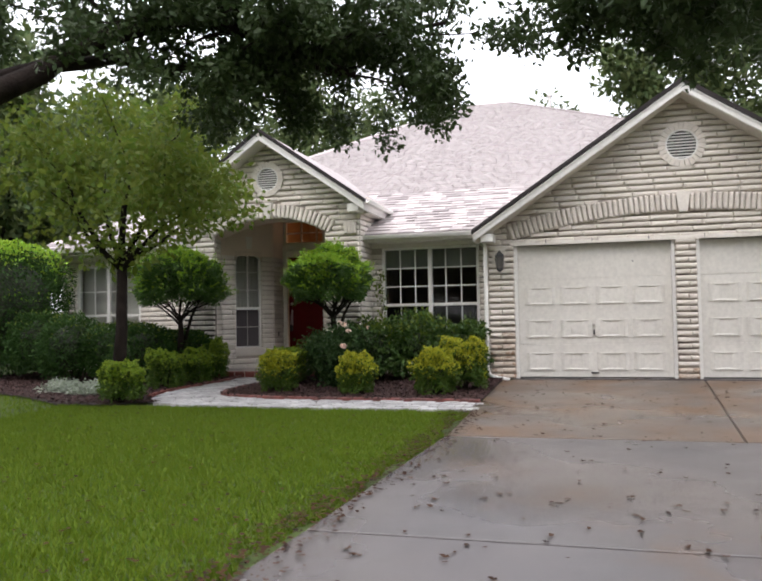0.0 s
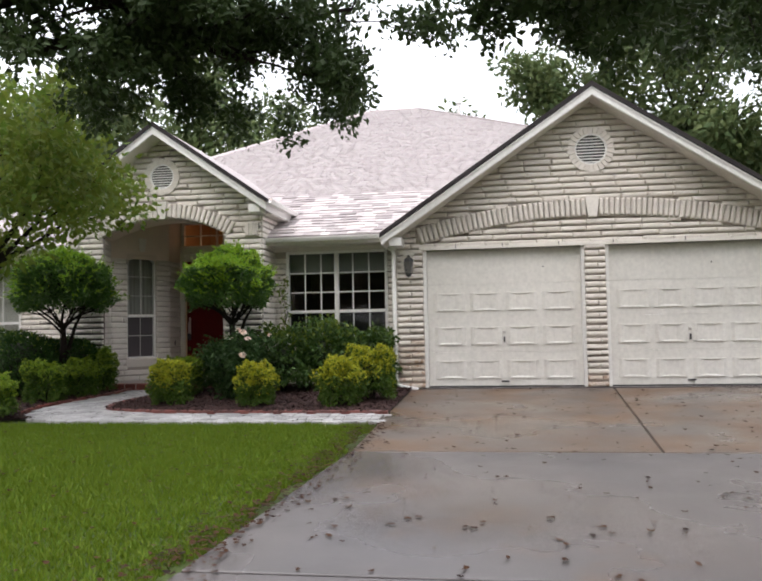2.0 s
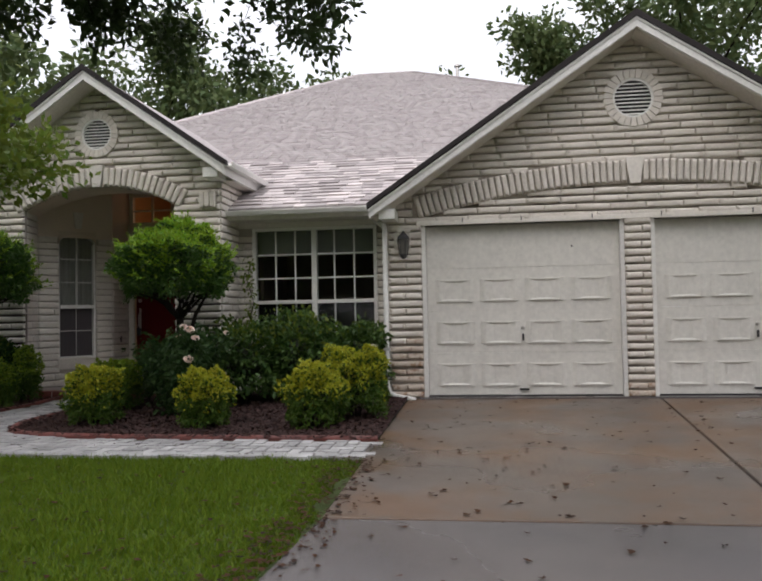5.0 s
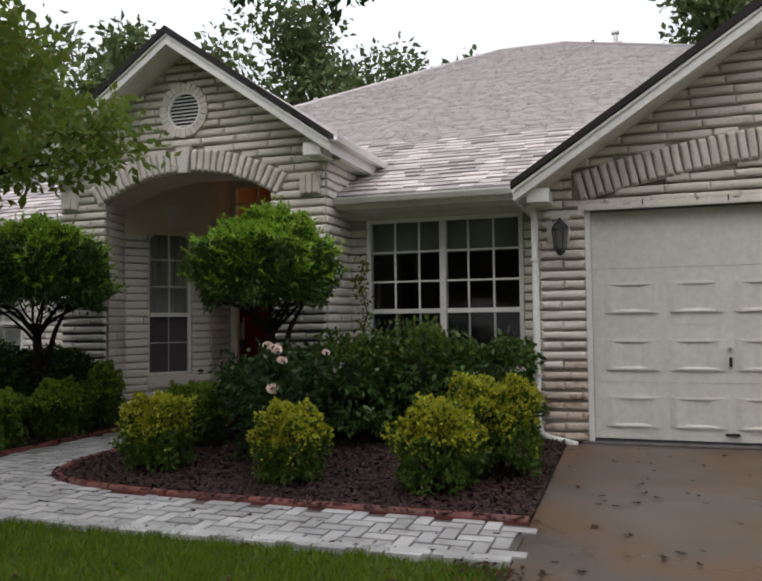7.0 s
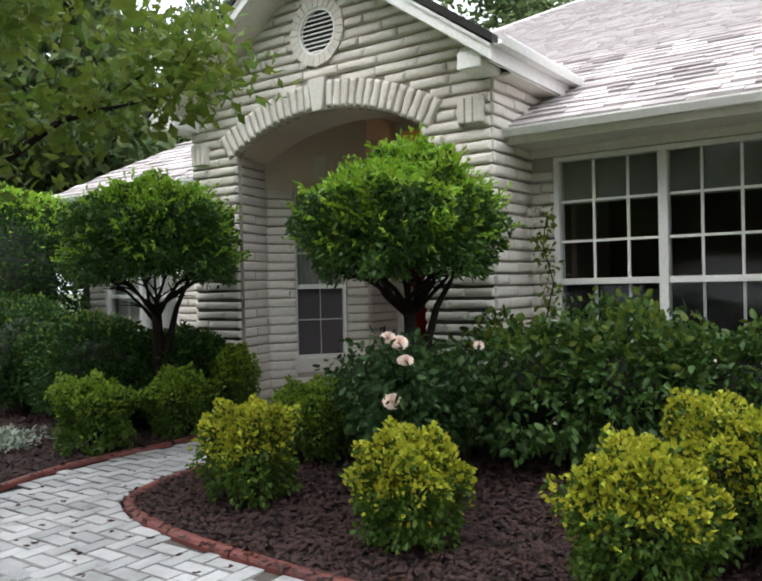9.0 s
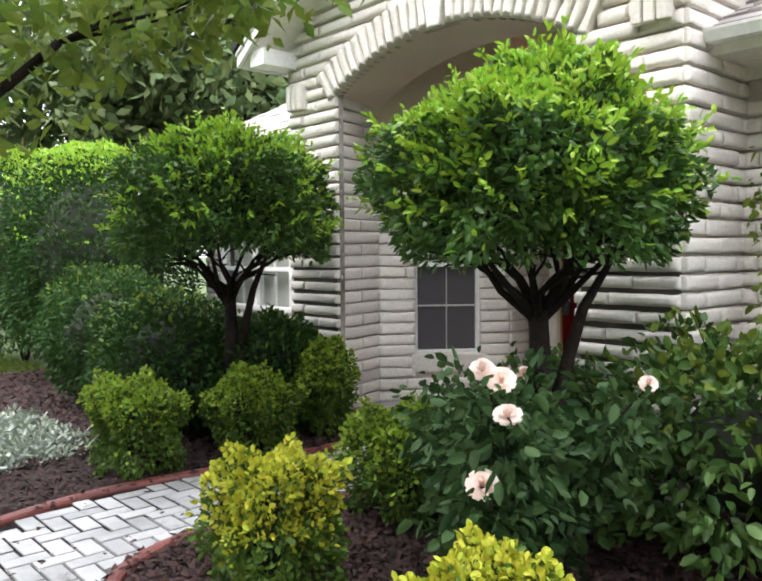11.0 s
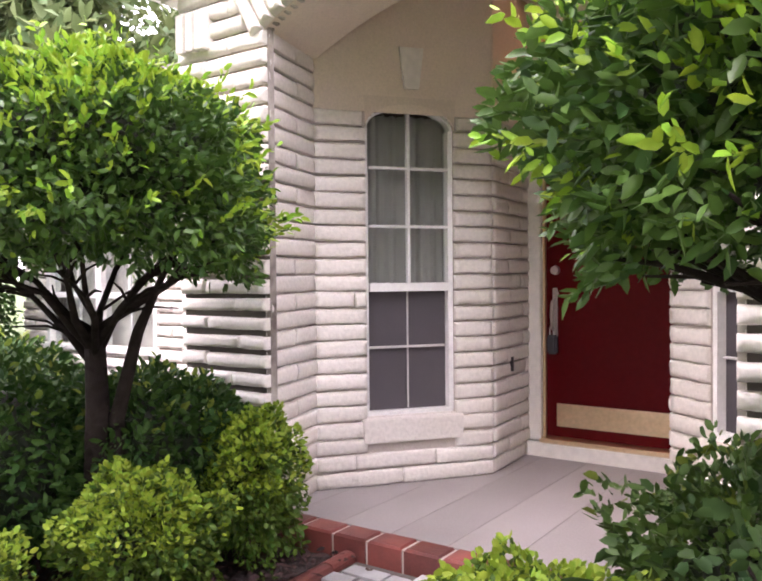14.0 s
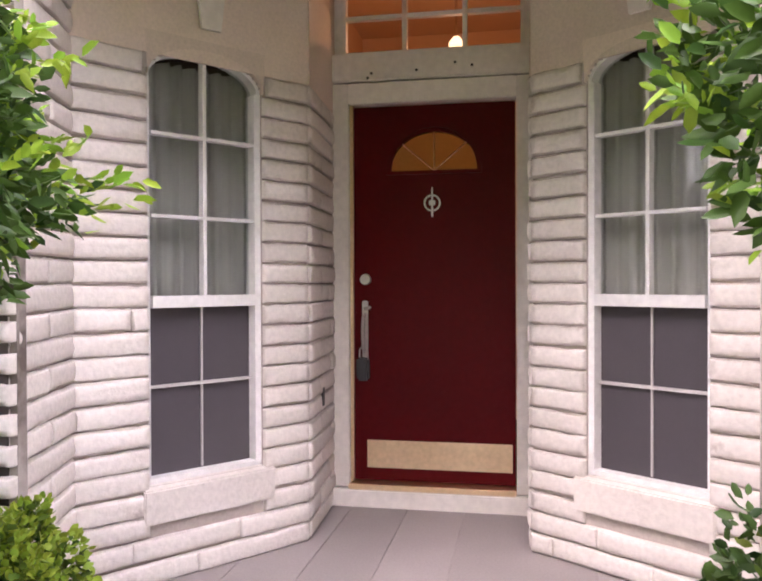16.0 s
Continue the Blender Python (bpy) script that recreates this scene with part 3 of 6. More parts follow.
for side in (-1, 1):
    tag = "left" if side < 0 else "right"
    # splayed reveal behind the front opening
    a, b = Vector((ECX + side * JX, EY + 0.0, 0)), Vector((*SPLAY[side][0], 0))
    u = (b - a).normalized()
    n = Vector((u.y, -u.x, 0)) * (1 if side < 0 else -1)
    L = (b - a).length
    w = backing("wall_porch_return_" + tag, a + u * 0.03, u, n, lambda z: [(0.0, L + 0.02)], 0, 2.95, 0.08, MORTAR_CLEAN, "cream painted brick jamb of the porch")
    lay_bricks(w, a, u, n, lambda z: [(0.0, L)], FLOOR, JAMB_TOP, 0.6, proud=0.72, gap=0.0055)
    part("plaster", slab([a + u * 0.035 + n * 0.016 + Vector((0, 0, JAMB_TOP + 0.01)), b + n * 0.016 + Vector((0, 0, JAMB_TOP + 0.01)), b + n * 0.016 + Vector((0, 0, 2.9)), a + u * 0.035 + n * 0.016 + Vector((0, 0, 2.9))], -n * 0.014), STUCCO, w)
    # wall with the tall window
    a2, b2 = Vector((*SPLAY[side][0], 0)), Vector((*SPLAY[side][1], 0))
    u2 = (b2 - a2).normalized()
    n2 = Vector((u2.y, -u2.x, 0)) * (1 if side < 0 else -1)
    L2 = (b2 - a2).length
    WA, WB, WZ0, WZS, WZT = L2 * SPLAY[side][2], L2 * SPLAY[side][3], 0.505, 2.195, 2.335

    def splay_spans(z, grow=0.0):
        s = [(0.0, L2)]
        half, mid = (WB - WA) / 2, (WA + WB) / 2
        if WZ0 - grow < z < WZS:
            s = minus(s, WA, WB)
        elif WZS <= z < WZT:
            f = math.sqrt(max(0.0, 1 - ((z - WZS) / (WZT - WZS)) ** 2))
            s = minus(s, mid - half * f, mid + half * f)
        return s

    w = backing("wall_porch_splay_" + tag, a2, u2, n2, splay_spans, 0, 3.2, 0.10, MORTAR_CLEAN, "cream painted brick porch wall with a tall arched window")
    lay_bricks(w, a2, u2, n2, lambda z: splay_spans(z, 0.18) if z < 2.15 else [q for q in ((0.0, WA - 0.02), (WB + 0.02, L2))], FLOOR, BRICK_TOP, 0.5, proud=0.72, gap=0.0055)
    # plain plaster over the window with a moulded head and keystone
    half, mid = (WB - WA) / 2, (WA + WB) / 2
    bm = bmesh.new()
    rows = []
    for k in range(17):
        t = math.pi * k / 16
        rows.append([a2 + u2 * (mid - math.cos(t) * half * f) + Vector((0, 0, WZS + (math.sin(t) * h if h < 0.16 else h))) + n2 * o for f, h, o in ((1.0, WZT - WZS, 0.016), (1.04, 0.18, 0.016), (1.04, 0.18, 0.0), (1.0, WZT - WZS, -0.08))])
    rows = [[bm.verts.new(p) for p in r] for r in rows]
    for p, q in zip(rows, rows[1:]):
        for j in range(4):
            bm.faces.new((p[j], q[j], q[(j + 1) % 4], p[(j + 1) % 4]))
    part("window_head", bm, STUCCO, w)
    bm = slab([a2 + u2 * (mid - 0.045) + n2 * 0.03 + Vector((0, 0, 2.42)), a2 + u2 * (mid + 0.045) + n2 * 0.03 + Vector((0, 0, 2.42)), a2 + u2 * (mid + 0.075) + n2 * 0.03 + Vector((0, 0, 2.66)), a2 + u2 * (mid - 0.075) + n2 * 0.03 + Vector((0, 0, 2.66))], n2 * 0.02)
    part("keystone", bm, TRIM, w)
    # sill block
    p = [a2 + u2 * (WA - 0.03) + n2 * o + Vector((0, 0, z)) for o, z in ((0.0, 0.345), (0.026, 0.345), (0.034, 0.49), (-0.06, 0.515))]
    bm = slab(p, u2 * (WB - WA + 0.08))
    bmesh.ops.bevel(bm, geom=bm.edges[:], offset=0.006, segments=2, affect="EDGES")
    part("window_sill", bm, PAINTED, w)
    # upper plaster above the bricks
    bm = slab([a2 + n2 * 0.015 + Vector((0, 0, BRICK_TOP + 0.01)), b2 + n2 * 0.015 + Vector((0, 0, BRICK_TOP + 0.01)), b2 + n2 * 0.015 + Vector((0, 0, 3.2)), a2 + n2 * 0.015 + Vector((0, 0, 3.2))], -n2 * 0.013)
    part("plaster", bm, STUCCO, w)
    # window in the splayed wall
    win = tagged(new("window_" + ("1" if side < 0 else "2")), "tall white arched sash window with a curtain behind", "window", "porch windows", "structure")

    def at(s, o, z):
        return a2 + u2 * s + n2 * o + Vector((0, 0, z))

    def bar(s0, s1, z0, z1, o0=-0.06, o1=-0.02):
        return slab([at(s0, o1, z0), at(s1, o1, z0), at(s1, o1, z1), at(s0, o1, z1)], n2 * (o0 - o1))

    part("window_frame", bar(WA, WA + 0.022, WZ0, WZS, -0.09, -0.02), WHITE, win)
    part("window_frame", bar(WB - 0.03, WB, WZ0, WZS, -0.09, -0.012), WHITE, win)
    part("window_frame", bar(WA, WB, WZ0, WZ0 + 0.022, -0.09, -0.012), WHITE, win)
    part("meeting_rail", bar(WA + 0.03, WB - 0.03, 1.235, 1.285, -0.07, -0.012), WHITE, win)
    for z in (1.62, 1.965):
        part("glazing_bar", bar(WA + 0.03, WB - 0.03, z - 0.007, z + 0.007), WHITE, win)
    part("glazing_bar", bar(mid - 0.008, mid + 0.008, 1.28, WZT - 0.01), WHITE, win)
    part("glazing_bar", bar(mid - 0.004, mid + 0.004, WZ0 + 0.03, 1.24, -0.066, -0.055), LAMP_GLASS, win)
    part("glazing_bar", bar(WA + 0.03, WB - 0.03, 0.896, 0.909, -0.066, -0.05), LAMP_GLASS, win)
    bm = bmesh.new()
    rows = []
    for k in range(17):
        t = math.pi * k / 16
        rows.append([bm.verts.new(at(mid - math.cos(t) * f * half, o, WZS + math.sin(t) * (WZT - WZS) * g)) for f, g, o in ((1, 1, -0.012), (0.94, 0.87, -0.012), (0.94, 0.87, -0.09), (1, 1, -0.09))])
    for p, q in zip(rows, rows[1:]):
        for j in range(4):
            bm.faces.new((p[j], q[j], q[(j + 1) % 4], p[(j + 1) % 4]))
    part("window_frame", bm, WHITE, win)
    pane = part("pane", slab([at(WA, -0.065, 1.25), at(WB, -0.065, 1.25), at(WB, -0.065, WZT), at(WA, -0.065, WZT)], -n2 * 0.004), GLASS, win)
    pane.visible_shadow = False
    pane = part("insect_screen", slab([at(WA + 0.03, -0.068, WZ0 + 0.02), at(WB - 0.03, -0.068, WZ0 + 0.02), at(WB - 0.03, -0.068, 1.24), at(WA + 0.03, -0.068, 1.24)], -n2 * 0.003), SCREEN, win, "grey insect screen")
    # curtain with folds
    bm = bmesh.new()
    cols = 70
    prev = None
    for k in range(cols + 1):
        s = WA - 0.06 + (WB - WA + 0.12) * k / cols
        o = -0.135 + 0.026 * math.sin(k * 0.95) + 0.018 * math.sin(k * 2.3 + 1)
        cur = (bm.verts.new(at(s, o, 0.3)), bm.verts.new(at(s, o, 2.29)))
        if prev:
            bm.faces.new((prev[0], cur[0], cur[1], prev[1]))
        prev = cur
    tagged(part("curtain", bm, CURTAIN, None, smooth=True), "pale sheer curtain hanging in folds behind a porch window", "curtain", "porch curtains")
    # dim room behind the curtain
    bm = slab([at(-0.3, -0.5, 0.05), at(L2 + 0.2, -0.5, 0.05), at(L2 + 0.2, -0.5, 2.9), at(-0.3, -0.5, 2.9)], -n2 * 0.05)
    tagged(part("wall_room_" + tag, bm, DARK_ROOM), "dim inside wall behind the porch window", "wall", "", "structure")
    # short return to the door wall
    a3, b3 = Vector((*SPLAY[side][1], 0)), Vector((PCX + side * 0.575, DOORY + 0.02, 0))
    u3 = (b3 - a3).normalized()
    n3 = Vector((u3.y, -u3.x, 0)) * (1 if side < 0 else -1)
    L3 = (b3 - a3).length
    w = backing("wall_porch_inner_" + tag, a3, u3, n3, lambda z: [(0, L3)], 0, 3.2, 0.1, MORTAR_CLEAN, "cream painted brick return beside the front door")
    lay_bricks(w, a3, u3, n3, lambda z: [(0.0, L3 - 0.02)], FLOOR, BRICK_TOP, 0.5, proud=0.72, gap=0.0055)
    part("plaster", slab([a3 + n3 * 0.017 + Vector((0, 0, BRICK_TOP + 0.01)), b3 + n3 * 0.017 + Vector((0, 0, BRICK_TOP + 0.01)), b3 + n3 * 0.017 + Vector((0, 0, 3.2)), a3 + n3 * 0.017 + Vector((0, 0, 3.2))], -n3 * 0.015), STUCCO, w)

# arched soffit behind the front opening, then the flat porch ceiling
bm = bmesh.new()
prev = None
for k in range(33):
    a = -1.0 + 2.0 * k / 32
    x = ECX + a * JX
    xb = ECX + a * JX * (1.14 if a < 0 else 1.20)
    z = EARC_C[1] + math.sqrt(EARC_R ** 2 - (a * JX) ** 2)
    cur = [bm.verts.new(p) for p in ((x, EY - 0.008, z - 0.004), (xb, 0.59, z - 0.004), (xb, 0.59, z + 0.05), (x, EY - 0.008, z + 0.05))]
    if prev:
        for j in range(4):
            bm.faces.new((prev[j], cur[j], cur[(j + 1) % 4], prev[(j + 1) % 4]))
    prev = cur
tagged(part("arch_soffit", bm, STUCCO), "plastered arched soffit over the porch opening", "trim", "", "structure")
tagged(part("ceiling_porch", boxes((-5.6, -2.2, 0.6, 2.3, 3.16, 3.22)), STUCCO), "plain plastered porch ceiling", "ceiling", "", "structure")
tagged(part("wall_over_arch", boxes((-5.3, -2.5, 0.56, 0.62, 2.86, 3.2)), STUCCO), "plaster over the inside of the porch arch", "wall", "", "structure")

# door wall with door, transom and hall behind
DX0, DX1, DZ0, DZ1 = -4.385, -3.468, 0.215, 2.325
TZ0, TZ1 = 2.60, 3.06
door_wall = part("wall_door", boxes((-4.55, -4.43, 2.12, 2.24, 0, 3.2), (-3.42, -3.30, 2.12, 2.24, 0, 3.2), (-4.43, -3.42, 2.12, 2.24, 3.06, 3.2)), TRIM)
tagged(door_wall, "cream painted wall round the front door", "wall", "", "structure")
casing = tagged(new("trim_door"), "cream painted wooden door casing", "trim", "", "structure")
part("jamb", boxes((-4.478, DX0, 2.06, 2.22, 0.20, 2.44), bevel=0.006), TRIM, casing)
part("jamb", boxes((DX1, -3.382, 2.06, 2.22, 0.20, 2.44), bevel=0.006), TRIM, casing)
part("head", boxes((DX0, DX1, 2.06, 2.22, DZ1, 2.44), bevel=0.006), TRIM, casing)
part("lintel", boxes((-4.48, -3.38, 2.045, 2.22, 2.445, TZ0), bevel=0.008), TRIM, casing)
part("sill", boxes((-4.48, -3.38, 2.03, 2.22, FLOOR - 0.05, 0.195), bevel=0.006), TRIM, casing)
part("threshold", boxes((DX0, DX1, 2.03, 2.20, 0.195, 0.225), bevel=0.006), BRASS, casing, "worn brass threshold")
part("weatherstrip", boxes((DX0, DX0 + 0.018, 2.10, 2.14, 0.225, DZ1)), BRASS, casing, "brass weatherstrip")
for x, z in ((-4.27, 2.46), (-4.25, 2.485), (-4.0, 2.49), (-3.79, 2.52), (-3.70, 2.50)):
    part("screw", tube(bmesh.new(), ((x, 2.043, z), (x, 2.036, z)), (0.008, 0.006), 8), BLACK, casing)
transom = tagged(new("window_transom"), "white transom window glowing orange over the front door", "window", "", "structure")
for x in (-4.43, -4.087, -3.755, -3.445):
    part("glazing_bar", boxes((x, x + 0.025, 2.10, 2.15, TZ0, TZ1)), TRIM, transom)
for z in (TZ0, 2.80, TZ1 - 0.025):
    part("glazing_bar", boxes((-4.43, -3.42, 2.105, 2.145, z, z + 0.022)), TRIM, transom)
pane = part("pane", boxes((-4.43, -3.42, 2.15, 2.154, TZ0, TZ1)), GLASS, transom)
pane.visible_shadow = False

door = tagged(new("door_1"), "dark red painted front door, closed, with a fan light", "door", "", "structure")
FAN = (-3.916, 1.955)
bm = bmesh.new()
xs = [DX0 + 0.018, DX1 - 0.006]
rows = []
n = 24
outer = [(xs[0], DZ0 + 0.015), (xs[1], DZ0 + 0.015), (xs[1], DZ1 - 0.008), (xs[0], DZ1 - 0.008)]
inner = [(FAN[0] + 0.25 * math.cos(math.pi * k / n), FAN[1] + 0.215 * math.sin(math.pi * k / n)) for k in range(n + 1)]
for y in (2.125, 2.165):
    o = [bm.verts.new((x, y, z)) for x, z in outer]
    i = [bm.verts.new((x, y, z)) for x, z in inner]
    bm.faces.new((o[0], o[1], i[0], i[-1]))
    bm.faces.new((o[1], o[2], *i[n // 2::-1]))
    bm.faces.new((o[2], o[3], i[n // 2]))
    bm.faces.new((o[3], o[0], *i[:n // 2 - 1:-1]))
    rows.append((o, i))
for k in range(4):
    bm.faces.new((rows[0][0][k], rows[0][0][k - 1], rows[1][0][k - 1], rows[1][0][k]))
for k in range(n + 1):
    bm.faces.new((rows[0][1][k], rows[0][1][k - 1], rows[1][1][k - 1], rows[1][1][k]))
leaf = part("door_leaf", bm, DOOR_RED, door)
part("fan_light_rim", ring(bmesh.new(), FAN, 0.238, 0.262, 2.115, 2.135, 24, 0, math.pi), DOOR_RED, door)
part("fan_light_rim", boxes((FAN[0] - 0.262, FAN[0] + 0.262, 2.115, 2.135, FAN[1] - 0.02, FAN[1])), DOOR_RED, door)
bm = bmesh.new()
bm.faces.new([bm.verts.new((x, 2.145, z)) for x, z in inner])
pane = part("pane", bm, FAN_GLASS, door)
pane.visible_shadow = False
for k in (1, 2, 3):
    a = math.pi * k / 4
    part("fan_bar", tube(bmesh.new(), ((FAN[0], 2.14, FAN[1]), (FAN[0] + 0.25 * math.cos(a), 2.14, FAN[1] + 0.214 * math.sin(a))), (0.004, 0.004), 6), BRASS, door)
part("kick_plate", boxes((-4.295, -3.49, 2.118, 2.124, 0.30, 0.455), bevel=0.002), BRASS, door, "brushed brass kick plate")
part("deadbolt", tube(bmesh.new(), ((-4.302, 2.128, 1.355), (-4.302, 2.10, 1.355)), (0.032, 0.028), 20), NICKEL, door)
grip = part("handle_plate", boxes((-4.322, -4.288, 2.116, 2.127, 0.90, 1.235), bevel=0.004), NICKEL, door)
part("handle", tube(bmesh.new(), ((-4.305, 2.12, 1.16), (-4.305, 2.07, 1.14), (-4.305, 2.06, 1.06), (-4.305, 2.07, 0.97), (-4.305, 2.12, 0.94)), (0.009, 0.011, 0.012, 0.011, 0.009), 10), NICKEL, grip)
part("latch", tube(bmesh.new(), ((-4.305, 2.12, 1.19), (-4.27, 2.085, 1.20)), (0.012, 0.008), 8), NICKEL, grip)
lock = thing("lockbox", (-4.312, 2.09, 0.79), "dark blue grey lock box hanging from the door handle", "lock box")
part("box", boxes((-4.347, -4.277, 2.065, 2.112, 0.79, 0.92), bevel=0.012), BLACK, lock)
part("shackle", tube(bmesh.new(), ((-4.33, 2.09, 0.915), (-4.33, 2.09, 0.965), (-4.312, 2.085, 0.985), (-4.294, 2.09, 0.965), (-4.294, 2.09, 0.915)), (0.005,) * 5, 8), NICKEL, lock)
knock = part("knocker", ring(bmesh.new(), (-3.925, 1.775), 0.038, 0.047, 2.112, 2.122, 24), NICKEL, door, "round nickel door knocker")
part("knocker_stem", tube(bmesh.new(), ((-3.925, 2.12, 1.70), (-3.925, 2.115, 1.86)), (0.006, 0.004), 8), NICKEL, knock)
part("knocker_plate", boxes((-3.943, -3.907, 2.114, 2.121, 1.762, 1.79), bevel=0.004), NICKEL, knock)
bell = thing("doorbell", (-4.455, 1.75, 0.74), "small brown doorbell button on the porch wall", "doorbell")
part("plate", boxes((-4.475, -4.445, 1.72, 1.77, 0.70, 0.80), bevel=0.004), BLACK, bell)

# hall behind the door: warm walls and a lit pendant
tagged(part("wall_hall", boxes((-4.9, -4.85, 2.26, 4.6, 0, 3.5), (-3.0, -2.95, 2.26, 4.6, 0, 3.5), (-4.9, -2.95, 4.6, 4.65, 0, 3.5)), WARM_ROOM), "warm orange hall walls behind the front door", "wall", "", "structure")
tagged(part("floor_hall", boxes((-4.9, -2.95, 2.26, 4.65, 0.1, 0.15)), DARK_ROOM), "hall floor behind the front door", "floor", "", "structure")
tagged(part("ceiling_hall", boxes((-4.9, -2.95, 2.26, 4.65, 3.5, 3.55)), WARM_ROOM), "hall ceiling", "ceiling", "", "structure")
pend = thing("pendant_lamp", (-3.87, 3.0, 2.86), "small lit pendant lamp hanging in the hall", "lamp")
part("canopy", tube(bmesh.new(), ((-3.87, 3.0, 3.5), (-3.87, 3.0, 3.46)), (0.06, 0.05), 16), BRASS, pend)
part("rod", tube(bmesh.new(), ((-3.87, 3.0, 3.46), (-3.87, 3.0, 2.95)), (0.008, 0.008), 8), BRASS, pend)
part("bulb", tube(bmesh.new(), ((-3.87, 3.0, 2.96), (-3.87, 3.0, 2.92), (-3.87, 3.0, 2.87), (-3.87, 3.0, 2.84)), (0.02, 0.05, 0.05, 0.02), 14), BULB, pend)
hall = bpy.data.lights.new("hall_lamp", "POINT")
hall.energy, hall.color, hall.shadow_soft_size = 3.6, (1.0, 0.55, 0.25), 0.06
new("hall_lamp", hall).location = (-3.87, 3.0, 2.76)

# porch slab and red brick edge
floor_porch = tagged(part("floor_porch", boxes((-5.4, -2.4, 0.205, 2.1, FLOOR - 0.2, FLOOR - 0.005)), PORCH_FLOOR), "pale scored concrete porch floor", "floor", "", "structure")
for k in range(10):
    part("floor_slab", boxes((-5.60 + 0.31 * k, -5.2925 + 0.31 * k, 0.206, 2.09, FLOOR - 0.02, FLOOR), bevel=0.001), PORCH_FLOOR, floor_porch)

# window wall, y = 0.72, with the wide front window
WY = 0.72
W1 = (-1.965, -0.215, 0.62, 2.285)


def front_spans(z):
    s = [(EX1 - 0.1, GX0 - 0.0)]
    if W1[2] < z < W1[3]:
        s = minus(s, W1[0], W1[1])
    return s


wall_f = backing("wall_front", (0, WY, 0), (1, 0, 0), (0, -1, 0), front_spans, 0, 2.62, 0.12, MORTAR, "cream painted brick wall with the wide front window")
lay_bricks(wall_f, (0, WY, 0), (1, 0, 0), (0, -1, 0), lambda z: front_spans(z) if z < W1[3] - 0.06 else [], 0, 2.29)
part("frieze", boxes((EX1 + 0.004, GX0 - 0.004, WY - 0.045, WY - 0.002, 2.29, 2.62)), TRIM, wall_f, "wide cream frieze board under the eave")


def sash_window(name, x0, x1, z0, z1, y, units, cols, rows_up, rail, label, screened=True):
    """A white window of double-hung units with glazing bars, glass and a dim room behind."""
    win = tagged(new(name), label, "window", "", "structure")
    part("window_frame", boxes((x0, x0 + 0.045, y - 0.03, y + 0.09, z0, z1), bevel=0.004), WHITE, win)
    part("window_frame", boxes((x1 - 0.045, x1, y - 0.03, y + 0.09, z0, z1), bevel=0.004), WHITE, win)
    part("window_frame", boxes((x0 + 0.045, x1 - 0.045, y - 0.028, y + 0.09, z1 - 0.04, z1), bevel=0.004), WHITE, win)
    part("window_sill", boxes((x0 - 0.03, x1 + 0.03, y - 0.055, y + 0.09, z0 - 0.05, z0), bevel=0.006), WHITE, win)
    w = (x1 - x0 - 0.09) / units
    for k in range(units):
        a, b = x0 + 0.045 + k * w, x0 + 0.045 + (k + 1) * w
        if k:
            part("mullion", boxes((a - 0.035, a + 0.035, y - 0.026, y + 0.09, z0, z1 - 0.04), bevel=0.004), WHITE, win)
        part("meeting_rail", boxes((a, b, y + 0.005, y + 0.06, rail - 0.025, rail + 0.025), bevel=0.003), WHITE, win)
        for c in range(1, cols):
            xx = a + (b - a) * c / cols
            part("glazing_bar", boxes((xx - 0.010, xx + 0.010, y + 0.018, y + 0.045, rail + 0.02, z1 - 0.04)), WHITE, win)
            part("glazing_bar", boxes((xx - 0.010, xx + 0.010, y + 0.038, y + 0.058, z0, rail - 0.02)), WHITE, win)
        for r in range(1, rows_up):
            zz = rail + (z1 - 0.04 - rail) * r / rows_up
            part("glazing_bar", boxes((a, b, y + 0.02, y + 0.043, zz - 0.010, zz + 0.010)), WHITE, win)
        pane = part("pane", boxes((a, b, y + 0.03, y + 0.034, z0, z1)), GLASS, win)
        pane.visible_shadow = False
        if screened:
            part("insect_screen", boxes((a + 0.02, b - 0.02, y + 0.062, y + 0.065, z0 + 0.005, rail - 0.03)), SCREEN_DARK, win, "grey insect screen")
    return win


sash_window("window_3", *W1[:2], W1[2], W1[3], WY, 2, 3, 3, 1.255, "wide white double sash window with glazing bars")
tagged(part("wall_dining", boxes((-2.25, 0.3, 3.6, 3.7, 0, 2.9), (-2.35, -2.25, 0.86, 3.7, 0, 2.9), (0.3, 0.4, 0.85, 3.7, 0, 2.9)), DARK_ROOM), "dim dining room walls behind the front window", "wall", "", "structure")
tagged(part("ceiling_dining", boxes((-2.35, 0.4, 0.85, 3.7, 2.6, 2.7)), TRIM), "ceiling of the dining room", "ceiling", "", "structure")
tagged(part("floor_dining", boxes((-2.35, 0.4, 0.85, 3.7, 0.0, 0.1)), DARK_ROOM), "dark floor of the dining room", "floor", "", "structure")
tagged(part("curtain_rail", boxes((-1.96, -0.22, 0.84, 0.87, 1.90, 2.28)), BLIND), "raised pale blind at the top of the front window", "blind")

# left wing, y = 1.2
WGY = 1.2


def wing_spans(z):
    s = [(-9.15, EX0)]
    if 0.75 < z < 2.215:
        s = minus(s, -8.77, -7.25)
    return s


